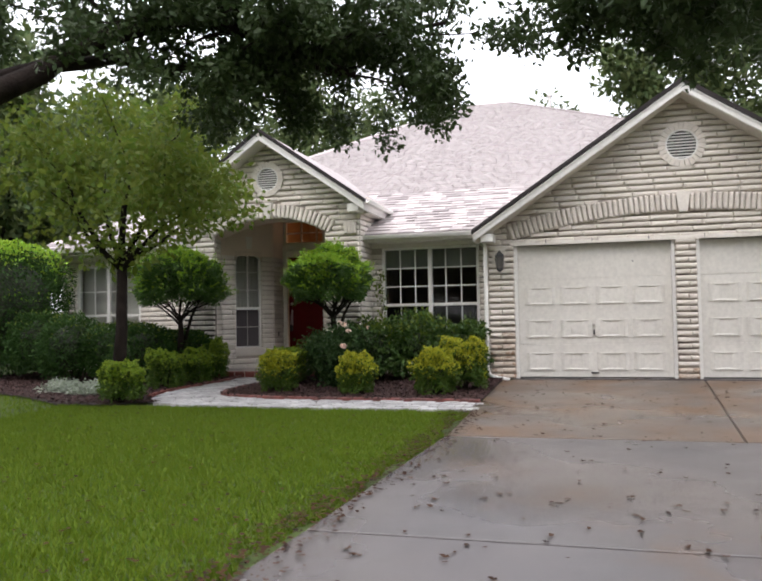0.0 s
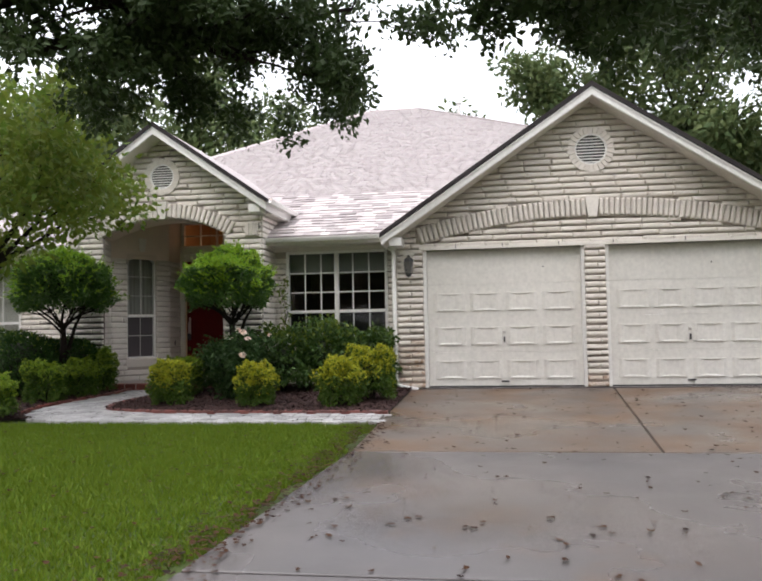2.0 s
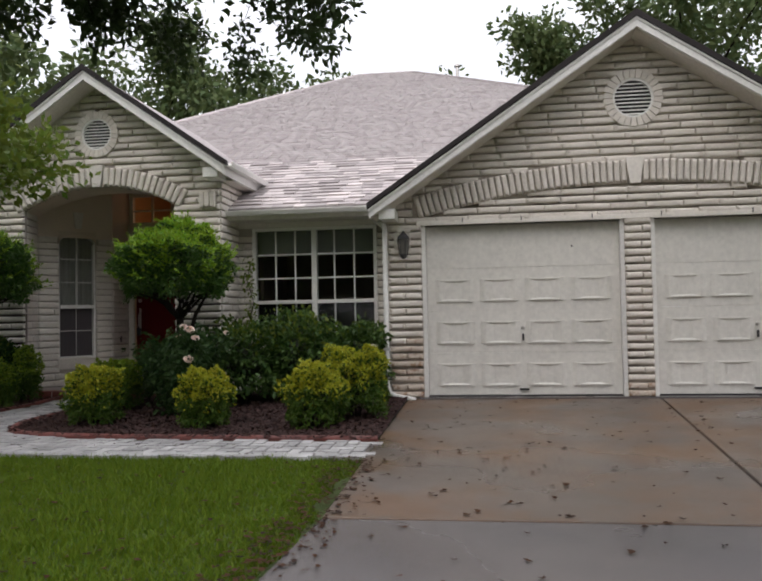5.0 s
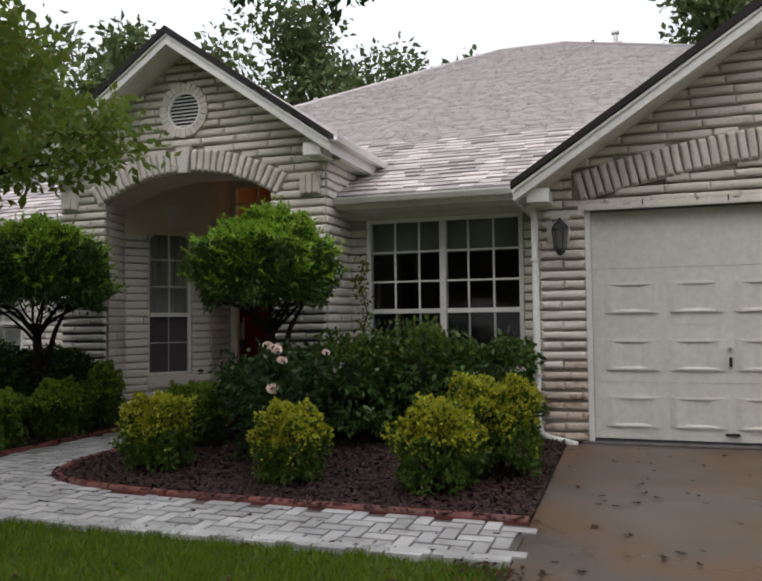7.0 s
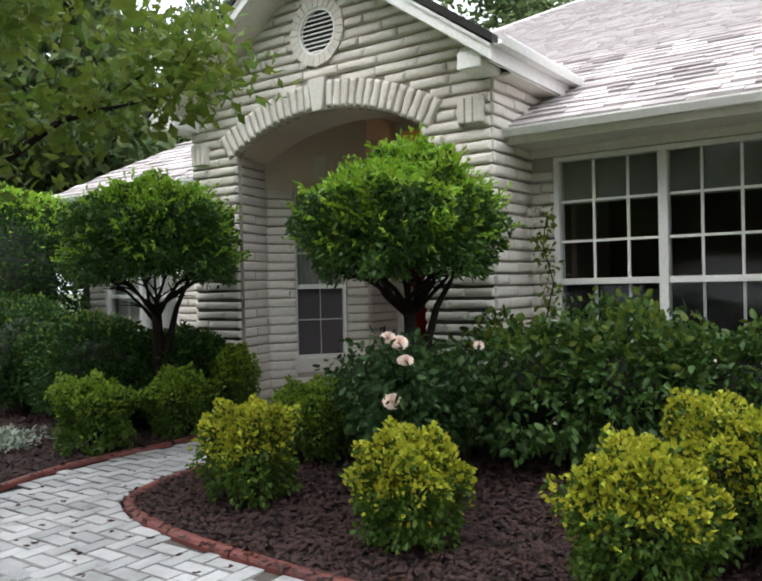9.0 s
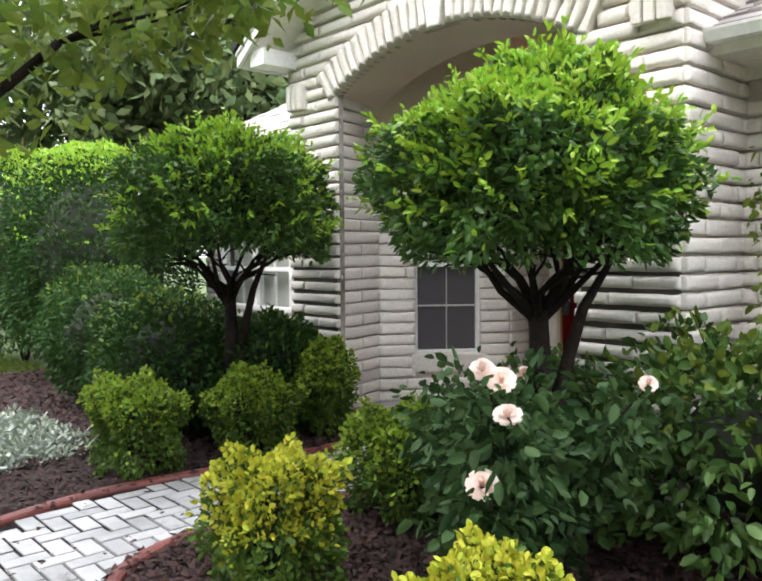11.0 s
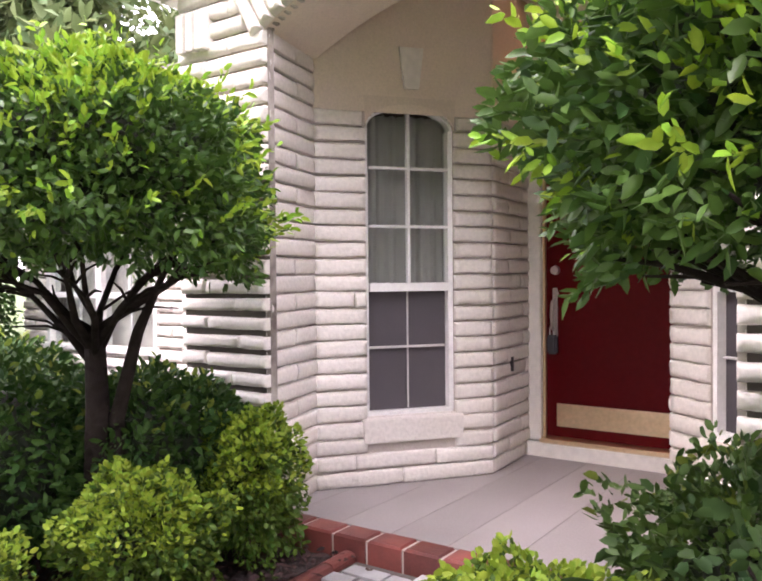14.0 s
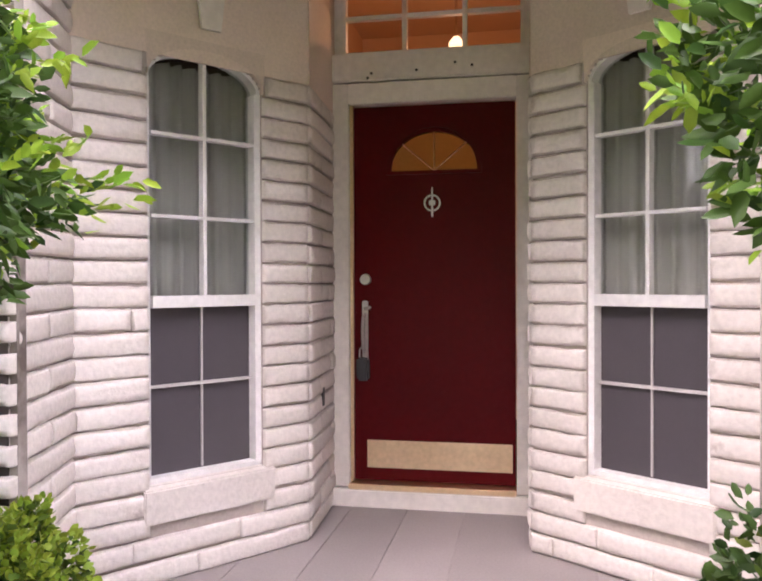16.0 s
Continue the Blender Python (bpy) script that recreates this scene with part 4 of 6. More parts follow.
wall_w = backing("wall_wing", (0, WGY, 0), (1, 0, 0), (0, -1, 0), wing_spans, 0, 2.6, 0.12, MORTAR, "cream painted brick wall of the side wing")
lay_bricks(wall_w, (0, WGY, 0), (1, 0, 0), (0, -1, 0), wing_spans, 0, 2.35)
part("frieze", boxes((-9.15, EX0, WGY - 0.05, WGY - 0.002, 2.36, 2.6)), TRIM, wall_w)
sash_window("window_4", -8.77, -7.25, 0.75, 2.215, WGY, 2, 2, 2, 1.18, "white double sash window of the side wing", False)
tagged(part("curtain", boxes((-8.75, -7.27, 1.36, 1.38, 0.7, 2.2)), CURTAIN), "pale blind behind the wing window", "blind")
backing("wall_wing_side", (-9.15, 1.2, 0), (0, 1, 0), (-1, 0, 0), lambda z: [(0, 8)], 0, 2.6, 0.12, PAINTED, "cream painted side wall of the side wing")
backing("wall_back", (0, 12.5, 0), (1, 0, 0), (0, 1, 0), lambda z: [(-9.15, 6.05)], 0, 2.6, 0.12, PAINTED, "cream painted back wall of the house")

# ---- roofs ----
def roof(name, pts, label, thick=0.05):
    a, b, c = (Vector(p) for p in pts[:3])
    n = (b - a).cross(c - a).normalized()
    if n.z < 0:
        n = -n
    return tagged(part(name, slab(pts, -n * thick), SHINGLE), label, "roof", "", "structure")


# front slope of the hip roof: z = 2.5 + 0.5 (y - 0.27)
EAVE_Y, EAVE_Z, MS = 0.27, 2.50, 0.5


def main_z(y):
    return EAVE_Z + MS * (y - EAVE_Y)


RIDGE_Y = 9.8
MAIN_PLAN = [(-2.25, EAVE_Y), (0.6, EAVE_Y), (5.2, 4.2), (-0.5, RIDGE_Y), (-1.95, RIDGE_Y), (-5.4, 5.2), (-6.2, 4.0), (-3.95, 3.3), (-2.7, 1.7), (-2.25, 1.0)]
roof_main = roof("roof_main", [(x, y, main_z(y)) for x, y in MAIN_PLAN], "light brown-grey asphalt shingle hip roof")
roof("roof_back", [(-1.95, RIDGE_Y, main_z(RIDGE_Y)), (-0.5, RIDGE_Y, main_z(RIDGE_Y)), (6.5, 13, 2.6), (-9.6, 13, 2.6)], "asphalt shingle back slope")
roof("roof_east", [(-0.5, RIDGE_Y, main_z(RIDGE_Y)), (5.2, 4.2, main_z(4.2)), (6.6, 6.0, 3.4), (6.5, 13, 2.6)], "asphalt shingle side slope")
roof("roof_west", [(-1.95, RIDGE_Y, main_z(RIDGE_Y)), (-5.4, 5.2, main_z(5.2)), (-9.5, 4.8, 2.9), (-9.6, 13, 2.6)], "asphalt shingle side slope")
for a, b in (((-5.4, 5.2), (-1.95, RIDGE_Y)), ((-1.95, RIDGE_Y), (-0.5, RIDGE_Y)), ((-0.5, RIDGE_Y), (5.2, 4.2))):
    part("ridge_cap", tube(bmesh.new(), ((*a, main_z(a[1]) - 0.02), (*b, main_z(b[1]) - 0.02)), (0.065, 0.065), 6), SHINGLE, roof_main)
pipe = thing("roof_vent_pipe", (0.63, 9.9, 6.6), "small capped vent pipe standing on the roof", "vent pipe")
part("pipe", tube(bmesh.new(), ((0.63, 9.9, 6.6), (0.63, 9.9, 7.38)), (0.045, 0.045), 12), NICKEL, pipe)
part("cap", tube(bmesh.new(), ((0.63, 9.9, 7.36), (0.63, 9.9, 7.40), (0.63, 9.9, 7.45)), (0.085, 0.085, 0.03), 12), NICKEL, pipe)
# left wing hip
roof_wing = roof("roof_wing", [(-9.55, 0.75, 2.56), (-5.2, 0.75, 2.56), (-5.2, 3.2, 3.95), (-7.4, 3.2, 3.95)], "asphalt shingle roof of the side wing")
roof("roof_wing_side", [(-9.55, 0.75, 2.56), (-7.4, 3.2, 3.95), (-7.4, 6.0, 3.95), (-9.55, 8.0, 2.56)], "asphalt shingle hip of the side wing")
roof("roof_wing_back", [(-7.4, 3.2, 3.95), (-5.2, 3.2, 3.95), (-5.2, 7.0, 4.6), (-7.4, 6.0, 3.95)], "asphalt shingle slope behind the wing")


def gable(name, cx, peak, slope, half, wall, y0, y1, label):
    """A gable roof: two shingled slopes, rake boards, soffits, returns, dark drip edge."""
    top = tagged(new(name), label, "roof", "", "structure")
    n = Vector((slope, 0, 1)).normalized()
    for side in (-1, 1):
        e = (cx + side * half, peak - slope * half)
        up = Vector((side * n.x, 0, n.z))
        part("roof_slope", slab([(cx, y0, peak), (e[0], y0, e[1]), (e[0], y1, e[1]), (cx, y1, peak)], -up * 0.03), SHINGLE, top)
        part("drip_edge", slab([(cx, y0 - 0.03, peak + 0.022), (e[0] + side * 0.025, y0 - 0.03, e[1] + 0.005), (e[0] + side * 0.025, y0 - 0.03, e[1] - 0.058), (cx, y0 - 0.03, peak - 0.058)], (0, 0.10, 0)), ROOF_EDGE, top, "dark shingle edge")
        part("rake_board", slab([(cx, y0, peak - 0.06), (e[0], y0, e[1] - 0.06), (e[0], y0, e[1] - 0.175), (cx, y0, peak - 0.18)], (0, 0.035, 0)), WHITE, top)
        part("rake_moulding", slab([(cx, y0 - 0.014, peak - 0.06), (e[0], y0 - 0.014, e[1] - 0.06), (e[0], y0 - 0.014, e[1] - 0.088), (cx, y0 - 0.014, peak - 0.09)], (0, 0.013, 0)), WHITE, top)
        part("soffit", slab([(cx, y0 + 0.036, peak - 0.17), (e[0] - side * 0.02, y0 + 0.036, e[1] - 0.155), (e[0] - side * 0.02, y1 * 0 + 0.06, e[1] - 0.155), (cx, 0.06, peak - 0.17)], -up * 0.015), TRIM, top)
        part("cornice_return", boxes((min(e[0] - side * 0.11, e[0] - side * 0.31), max(e[0] - side * 0.11, e[0] - side * 0.31), y0 + 0.05, 0.022, e[1] - 0.19, e[1] - 0.06), bevel=0.006), WHITE, top)
        for k in range(3):
            edge_x = cx + side * (wall - 0.045 - 0.072 * k)
            part("soldier_brick", boxes((min(edge_x, edge_x - side * 0.064), max(edge_x, edge_x - side * 0.064), -0.062, 0.02, e[1] - 0.53, e[1] - 0.33), bevel=0.006), PAINTED, top)
        part("eave_fascia", boxes((min(e[0], e[0] - side * 0.03), max(e[0], e[0] - side * 0.03), y0 + 0.036, y1, e[1] - 0.18, e[1] - 0.04)), WHITE, top)
        part("eave_soffit", boxes((min(e[0] - side * 0.03, e[0] - side * 0.21), max(e[0] - side * 0.03, e[0] - side * 0.21), 0.03, y1, e[1] - 0.19, e[1] - 0.17)), TRIM, top)
    return top


roof_g = gable("roof_garage", GCX, 4.55, 0.667, 3.21, 3.0, -0.42, 6.0, "gabled shingle roof over the garage with cream rakes")
roof_e = gable("roof_entry", ECX, 4.37, 0.70, 1.90, 1.695, -0.36, 4.2, "gabled shingle roof over the entry with cream rakes")


def gutter(name, p, q, out, label):
    """A half-open metal gutter between two places."""
    p, q, o = Vector(p), Vector(q), Vector(out)
    prof = [(0, 0), (0, -0.065), (0.075, -0.065), (0.10, -0.015), (0.10, 0.0), (0.092, 0.0), (0.092, -0.012), (0.07, -0.057), (0.01, -0.057), (0.01, 0)]
    bm = slab([p + o * a + Vector((0, 0, b)) for a, b in prof], q - p)
    return tagged(part(name, bm, WHITE), label, "gutter")


gutter("gutter", (EX1 + 0.02, EAVE_Y - 0.01, 2.475), (-0.24, EAVE_Y - 0.01, 2.475), (0, -1, 0), "cream metal gutter along the front eave")
gutter("gutter", (ECX + 1.91, -0.355, 4.36 - 0.7 * 1.90), (ECX + 1.91, 1.22, 4.36 - 0.7 * 1.90), (1, 0, 0), "cream metal gutter along the entry eave")
gutter("gutter", (-9.55, 0.73, 2.54), (EX0 - 0.02, 0.73, 2.54), (0, -1, 0), "cream metal gutter along the wing eave")
tagged(part("fascia_front", boxes((EX1 + 0.012, GX0 - 0.032, EAVE_Y - 0.008, EAVE_Y + 0.014, 2.355, 2.465)), TRIM), "cream fascia board behind the front gutter", "fascia", "", "structure")
tagged(part("soffit_front", boxes((EX1 + 0.01, GX0 - 0.03, EAVE_Y + 0.016, WY - 0.05, 2.36, 2.38)), TRIM), "cream boarded soffit under the front eave", "soffit", "", "structure")
tagged(part("soffit_wing", boxes((-9.5, EX0, 0.76, WGY - 0.05, 2.42, 2.44)), TRIM), "cream boarded soffit of the side wing", "soffit", "", "structure")
spout = thing("downspout", (0.0, -0.02, 0.0), "white metal downspout with an elbow at the ground", "downspout")
bm = tube(bmesh.new(), ((-0.20, 0.20, 2.40), (-0.18, 0.18, 2.30), (-0.02, -0.02, 2.20), (0.0, -0.05, 2.12), (0.0, -0.05, 0.16), (0.03, -0.06, 0.07), (0.10, -0.09, 0.04), (0.36, -0.16, -0.005)), (0.032,) * 8, 8)
part("pipe", bm, WHITE, spout, smooth=True)
for z in (0.6, 1.7):
    part("strap", boxes((-0.04, 0.04, -0.088, 0.0, z, z + 0.03)), WHITE, spout)

# round gable vents
def vent(c, y, r, label):
    v = thing("gable_vent", (c[0], y, c[1]), label, "vent", "gable vents")
    n = 26
    for k in range(n):
        a = 2 * math.pi * k / n
        part("ring_brick", ring(bmesh.new(), c, r * 0.70, r * (1.0 + 0.02 * (k % 2)), y - 0.055, y + 0.01, 2, a + 0.012, a + 2 * math.pi / n - 0.012), PAINTED, v)
    part("frame", ring(bmesh.new(), c, r * 0.63, r * 0.71, y - 0.045, y + 0.02, 40), WHITE, v)
    # flat black disc in place of the shade between the louvres
    part("backing", disc(bmesh.new(), c, r * 0.67, y - 0.006), BLACK, v)
    m = 9
    for k in range(m):
        z = c[1] - r * 0.6 + 1.2 * r * (k + 0.5) / m
        w = math.sqrt(max(0.0, (r * 0.64) ** 2 - (z - c[1]) ** 2))
        part("slat", slab([(c[0] - w, y - 0.035, z - r * 0.03), (c[0] + w, y - 0.035, z - r * 0.03), (c[0] + w, y - 0.012, z + r * 0.01), (c[0] - w, y - 0.012, z + r * 0.01)], (0, 0, -0.010)), WHITE, v)


vent(VENT_G, 0.0, 0.345, "round white louvred vent in the garage gable")
vent(VENT_E, EY, 0.305, "round white louvred vent in the entry gable")

# ---- garage doors ----
def garage_door(name, x0, x1, label):
    d = tagged(new(name), label, "garage door", "garage doors", "structure")
    part("jamb", boxes((x0, x0 + 0.05, -0.005, 0.13, 0.012, DTOP), bevel=0.004), WHITE, d)
    part("jamb", boxes((x1 - 0.05, x1, -0.005, 0.13, 0.012, DTOP), bevel=0.004), WHITE, d)
    part("head", boxes((x0, x1, 0.0, 0.13, DTOP, DTOP + 0.05), bevel=0.004), WHITE, d)
    a, b = x0 + 0.052, x1 - 0.052
    edges = (0.03, 0.555, 1.085, 1.615, DTOP - 0.004)
    for k in range(4):
        sec = part("section", boxes((a, b, 0.075, 0.115, edges[k] + 0.001, edges[k + 1] - 0.001), bevel=0.002), GARAGE, d)
        if k < 3:
            w = (b - a - 0.14) / 4
            z0, z1 = edges[k] + 0.113, edges[k] + 0.392
            for j in range(4):
                p0, p1 = a + 0.07 + j * w + 0.035, a + 0.07 + (j + 1) * w - 0.035
                bm = bmesh.new()
                lev = [((p0, p1, z0, z1), 0.0745), ((p0 + 0.05, p1 - 0.05, z0 + 0.002, z1 - 0.002), 0.057), ((p0 + 0.07, p1 - 0.07, z0 + 0.018, z1 - 0.018), 0.057), ((p0 + 0.16, p1 - 0.16, z0 + 0.034, z1 - 0.034), 0.072)]
                rr = [[bm.verts.new((x, y, z)) for x, z in ((q[0], q[2]), (q[1], q[2]), (q[1], q[3]), (q[0], q[3]))] for q, y in lev]
                for r, s in zip(rr, rr[1:]):
                    for i in range(4):
                        bm.faces.new((r[i], r[(i + 1) % 4], s[(i + 1) % 4], s[i]))
                bm.faces.new(rr[-1])
                part("raised_panel", bm, GARAGE, sec)
    part("bottom_seal", boxes((a, b, 0.07, 0.12, 0.012, 0.03)), BLACK, d)
    cx = (a + b) / 2
    part("handle", boxes((cx - 0.012, cx + 0.012, 0.04, 0.075, 0.70, 0.79), bevel=0.006), BLACK, d)
    part("lock", tube(bmesh.new(), ((cx, 0.076, 0.86), (cx, 0.055, 0.86)), (0.022, 0.018), 12), NICKEL, d)
    part("lift_handle", boxes((cx - 0.06, cx + 0.06, 0.05, 0.075, 0.085, 0.11), bevel=0.004), BLACK, d)
    for x in (a + 0.9 + (0.9 if x0 < 1 else 0.6),):
        part("bolt", tube(bmesh.new(), ((x, 0.076, 1.86), (x, 0.066, 1.86)), (0.012, 0.010), 10), BLACK, d)


garage_door("door_2", *D1, "cream panelled garage door, closed")
garage_door("door_3", *D2, "cream panelled garage door, closed")
tagged(part("trim_lintel", boxes((0.40, 5.70, -0.045, 0.0, DTOP + 0.0, 2.225), bevel=0.006), TRIM), "cream lintel board over the garage doors", "trim", "", "structure")
for x in (0.98, 1.70, 2.55, 3.36, 4.4):
    hook = thing("hook", (x, -0.05, 2.2), "small dark hook on the garage lintel", "hook", "lintel hooks")
    part("shank", tube(bmesh.new(), ((x, -0.046, 2.235), (x, -0.066, 2.235), (x, -0.07, 2.20), (x, -0.055, 2.19)), (0.006,) * 4, 6), BLACK, hook)

# wall lantern
lan = thing("wall_lantern", (0.245, -0.03, 1.78), "black wall lantern with smoked glass beside the garage", "lantern")
part("back_plate", boxes((0.20, 0.29, -0.045, -0.02, 1.86, 2.06), bevel=0.008), BLACK, lan)
part("arm", tube(bmesh.new(), ((0.245, -0.04, 2.0), (0.245, -0.11, 2.06), (0.245, -0.15, 2.03)), (0.012, 0.011, 0.010), 8), BLACK, lan)
part("cap", tube(bmesh.new(), ((0.245, -0.15, 1.985), (0.245, -0.15, 2.02), (0.245, -0.15, 2.07), (0.245, -0.15, 2.09)), (0.082, 0.075, 0.022, 0.012), 6), BLACK, lan)
part("glass", tube(bmesh.new(), ((0.245, -0.15, 1.80), (0.245, -0.15, 1.985)), (0.048, 0.070), 6), LANTERN_GLASS, lan)
part("base", tube(bmesh.new(), ((0.245, -0.15, 1.74), (0.245, -0.15, 1.77), (0.245, -0.15, 1.80)), (0.012, 0.045, 0.054), 6), BLACK, lan)
for k in range(6):
    a = math.pi * k / 3
    part("rib", tube(bmesh.new(), ((0.245 + 0.052 * math.cos(a), -0.15 + 0.052 * math.sin(a), 1.80), (0.245 + 0.074 * math.cos(a), -0.15 + 0.074 * math.sin(a), 1.985)), (0.005, 0.005), 5), BLACK, lan)
num = thing("house_number_plaque", (0.245, -0.035, 2.1), "small cream moulded plaque above the lantern", "plaque")
part("plate", boxes((0.15, 0.34, -0.045, -0.02, 2.09, 2.17), bevel=0.006), TRIM, num)

# ---- garden ----
WALK_IN = [(0.25, -2.74), (-2.1, -2.70), (-2.94, -2.62), (-3.45, -2.48), (-3.69, -2.23), (-3.78, -1.85), (-3.74, -1.3), (-3.55, -0.7), (-3.33, 0.05)]
WALK_OUT = [(0.25, -3.42), (-3.0, -3.40), (-3.7, -3.32), (-4.25, -3.08), (-4.55, -2.7), (-4.68, -2.2), (-4.66, -1.7), (-4.56, -1.2), (-4.46, -0.6), (-4.45, 0.05)]


def smooth(pts, n=6):
    """A rounded line through the given plan places."""
    out = []
    for i in range(len(pts) - 1):
        p = [np.array(pts[max(0, min(len(pts) - 1, i + k))], float) for k in (-1, 0, 1, 2)]
        for j in range(n):
            t = j / n
            out.append(tuple(0.5 * (2 * p[1] + (p[2] - p[0]) * t + (2 * p[0] - 5 * p[1] + 4 * p[2] - p[3]) * t * t + (3 * p[1] - p[0] - 3 * p[2] + p[3]) * t ** 3)))
    return out + [tuple(pts[-1])]


IN, OUT = smooth(WALK_IN), smooth(WALK_OUT)
WALK = OUT + IN[::-1]
BED_R = IN + [(-2.19, -0.02), (-2.19, 0.72), (0.05, 0.72), (0.05, -0.02), (0.255, -0.10)]
BED_L = OUT[14:] + [(-4.9, -0.02), (-5.58, -0.02), (-5.58, 1.2), (-9.4, 1.2), (-9.9, -1.3), (-8.3, -2.1), (-6.8, -2.75), (-5.6, -3.45), (-4.75, -3.45), (-4.25, -3.12)]


def inside(poly, x, y):
    x, y = np.asarray(x), np.asarray(y)
    hit = np.zeros(x.shape, bool)
    for (ax, ay), (bx, by) in zip(poly, poly[1:] + poly[:1]):
        c = (ay > y) != (by > y)
        hit ^= c & (x < (bx - ax) * (y - ay) / (by - ay if by != ay else 1e-9) + ax)
    return hit


def scatter(poly, n):
    xs, ys = [p[0] for p in poly], [p[1] for p in poly]
    x, y = rng.uniform(min(xs), max(xs), n), rng.uniform(min(ys), max(ys), n)
    k = inside(poly, x, y)
    x, y = x[k], y[k]
    return np.stack([x, y, 0.03 * np.minimum(y, 0)], axis=1)


walk_base = sheet("path_base", WALK, JOINT, "dark sand bed of the paved walk", -0.006)
sheet("flower_bed_right", BED_R, SOIL, "dark mulch bed under the front window", 0.0)
sheet("flower_bed_left", BED_L, SOIL, "dark mulch bed beside the walk", 0.002)


def chips(name, poly, n, label):
    p = scatter(poly, n)
    m = len(p)
    d = unit(np.stack([rng.normal(size=m), rng.normal(size=m), 0.25 * rng.normal(size=m)], axis=1))
    s = unit(np.cross(d, np.array((0, 0, 1.0)) + 0.45 * rng.normal(size=(m, 3))))
    u = np.cross(s, d)
    L, W = rng.uniform(0.012, 0.045, (m, 1)), rng.uniform(0.006, 0.018, (m, 1))
    p = p + np.array((0, 0, 0.012)) + rng.random((m, 1)) * np.array((0, 0, 0.026))
    v = np.stack([p - d * L, p + s * W, p + d * L, p - s * W, p + u * W * 0.8], axis=1)
    ob = raw_mesh(name, v, [(0, 1, 4), (1, 2, 4), (2, 3, 4), (3, 0, 4)], MULCH)
    return tagged(ob, label, "mulch", "", "stuff")


chips("mulch", BED_R, 24000, "dark red-brown bark mulch under the front shrubs")
chips("mulch", BED_L, 22000, "dark red-brown bark mulch beside the walk")

# lawn blades
def blades(name, xr, yr, n, h, label):
    p = np.stack([rng.uniform(*xr, n), rng.uniform(*yr, n), np.zeros(n)], axis=1)
    keep = ~inside(WALK, p[:, 0], p[:, 1]) & ~inside(BED_L, p[:, 0], p[:, 1]) & ~inside(BED_R, p[:, 0], p[:, 1])
    edge = 0.20 + np.minimum(0, 0.085 * (p[:, 1] + 5)) + 0.05 * np.sin(p[:, 1] * 3.1) + 0.03 * np.sin(p[:, 1] * 11)
    keep &= p[:, 0] < edge
    p = p[keep]
    p[:, 2] = 0.03 * np.minimum(p[:, 1], 0) - 0.03
    m = len(p)
    tall = h * rng.uniform(0.6, 1.25, (m, 1)) * (0.85 + 0.2 * lump(p, 3.0, 0.9) + 0.25 * lump(p, 1.0, 7.0))[:, None]
    a = rng.uniform(0, 2 * math.pi, m)
    side = np.stack([np.cos(a), np.sin(a), np.zeros(m)], axis=1) * rng.uniform(0.003, 0.007, (m, 1))
    lean = rng.normal(size=(m, 3)) * np.array((0.45, 0.45, 0)) * tall
    v = np.stack([p - side, p + side, p + lean + np.array((0, 0, 1)) * tall], axis=1)
    ob = raw_mesh(name, v, [(0, 1, 2)], GRASS)
    return tagged(ob, label, "grass", "", "stuff")


blades("grass", (-5.5, 0.26), (-11.5, -3.40), 260000, 0.055, "green mown lawn grass beside the driveway")
blades("grass", (-14.0, -5.5), (-12.0, -0.5), 110000, 0.06, "green mown lawn grass farther off")
blades("grass", (-5.5, 0.26), (-16.0, -11.5), 40000, 0.05, "green mown lawn grass near the street")


def fallen(name, p, size, label):
    """Dry leaves lying flat, lobed and slightly curled."""
    m = len(p)
    a = rng.uniform(0, 2 * math.pi, (m, 1))
    d = np.concatenate([np.cos(a), np.sin(a), 0 * a], axis=1)
    s = np.concatenate([-np.sin(a), np.cos(a), 0 * a], axis=1)
    L = size * rng.uniform(0.45, 1.25, (m, 1))
    W = L * rng.uniform(0.22, 0.42, (m, 1))
    up = np.array((0, 0, 1.0)) * L * rng.uniform(0.02, 0.22, (m, 1))
    p = p + np.array((0, 0, 0.008))
    v = np.stack([p - d * L * 0.5 + up * 0.4, p - d * L * 0.12 + s * W * 0.7, p + d * L * 0.02 + s * W * 0.4, p + d * L * 0.22 + s * W + up, p + d * L * 0.5 + up * 0.6, p + d * L * 0.2 - s * W + up * 0.5, p - d * L * 0.02 - s * W * 0.45, p - d * L * 0.15 - s * W * 0.8 + up * 0.7], axis=1)
    ob = raw_mesh(name, v, [(0, 1, 7), (1, 2, 7), (2, 6, 7), (2, 3, 6), (3, 5, 6), (3, 4, 5)], LEAF_DEAD)
    return tagged(ob, label, "fallen leaves", "", "stuff")


DRIVE = [(0.26, -14), (6.5, -14), (6.5, -0.2), (0.26, -0.2)]
fallen("fallen_leaves", scatter(DRIVE, 900), 0.06, "brown oak leaves fallen on the driveway")
fallen("fallen_leaves", scatter(WALK, 260), 0.05, "brown oak leaves fallen on the walk")
edge = np.stack([0.20 + 0.13 * rng.normal(size=1500), rng.uniform(-11.5, -3.5, 1500), np.zeros(1500)], axis=1)
edge[:, 0] += np.minimum(0, 0.085 * (edge[:, 1] + 5))
edge[:, 2] = 0.03 * edge[:, 1] + np.where(edge[:, 0] < 0.2, 0.01, 0.0)
fallen("fallen_leaves", edge, 0.05, "brown leaves gathered along the lawn edge")
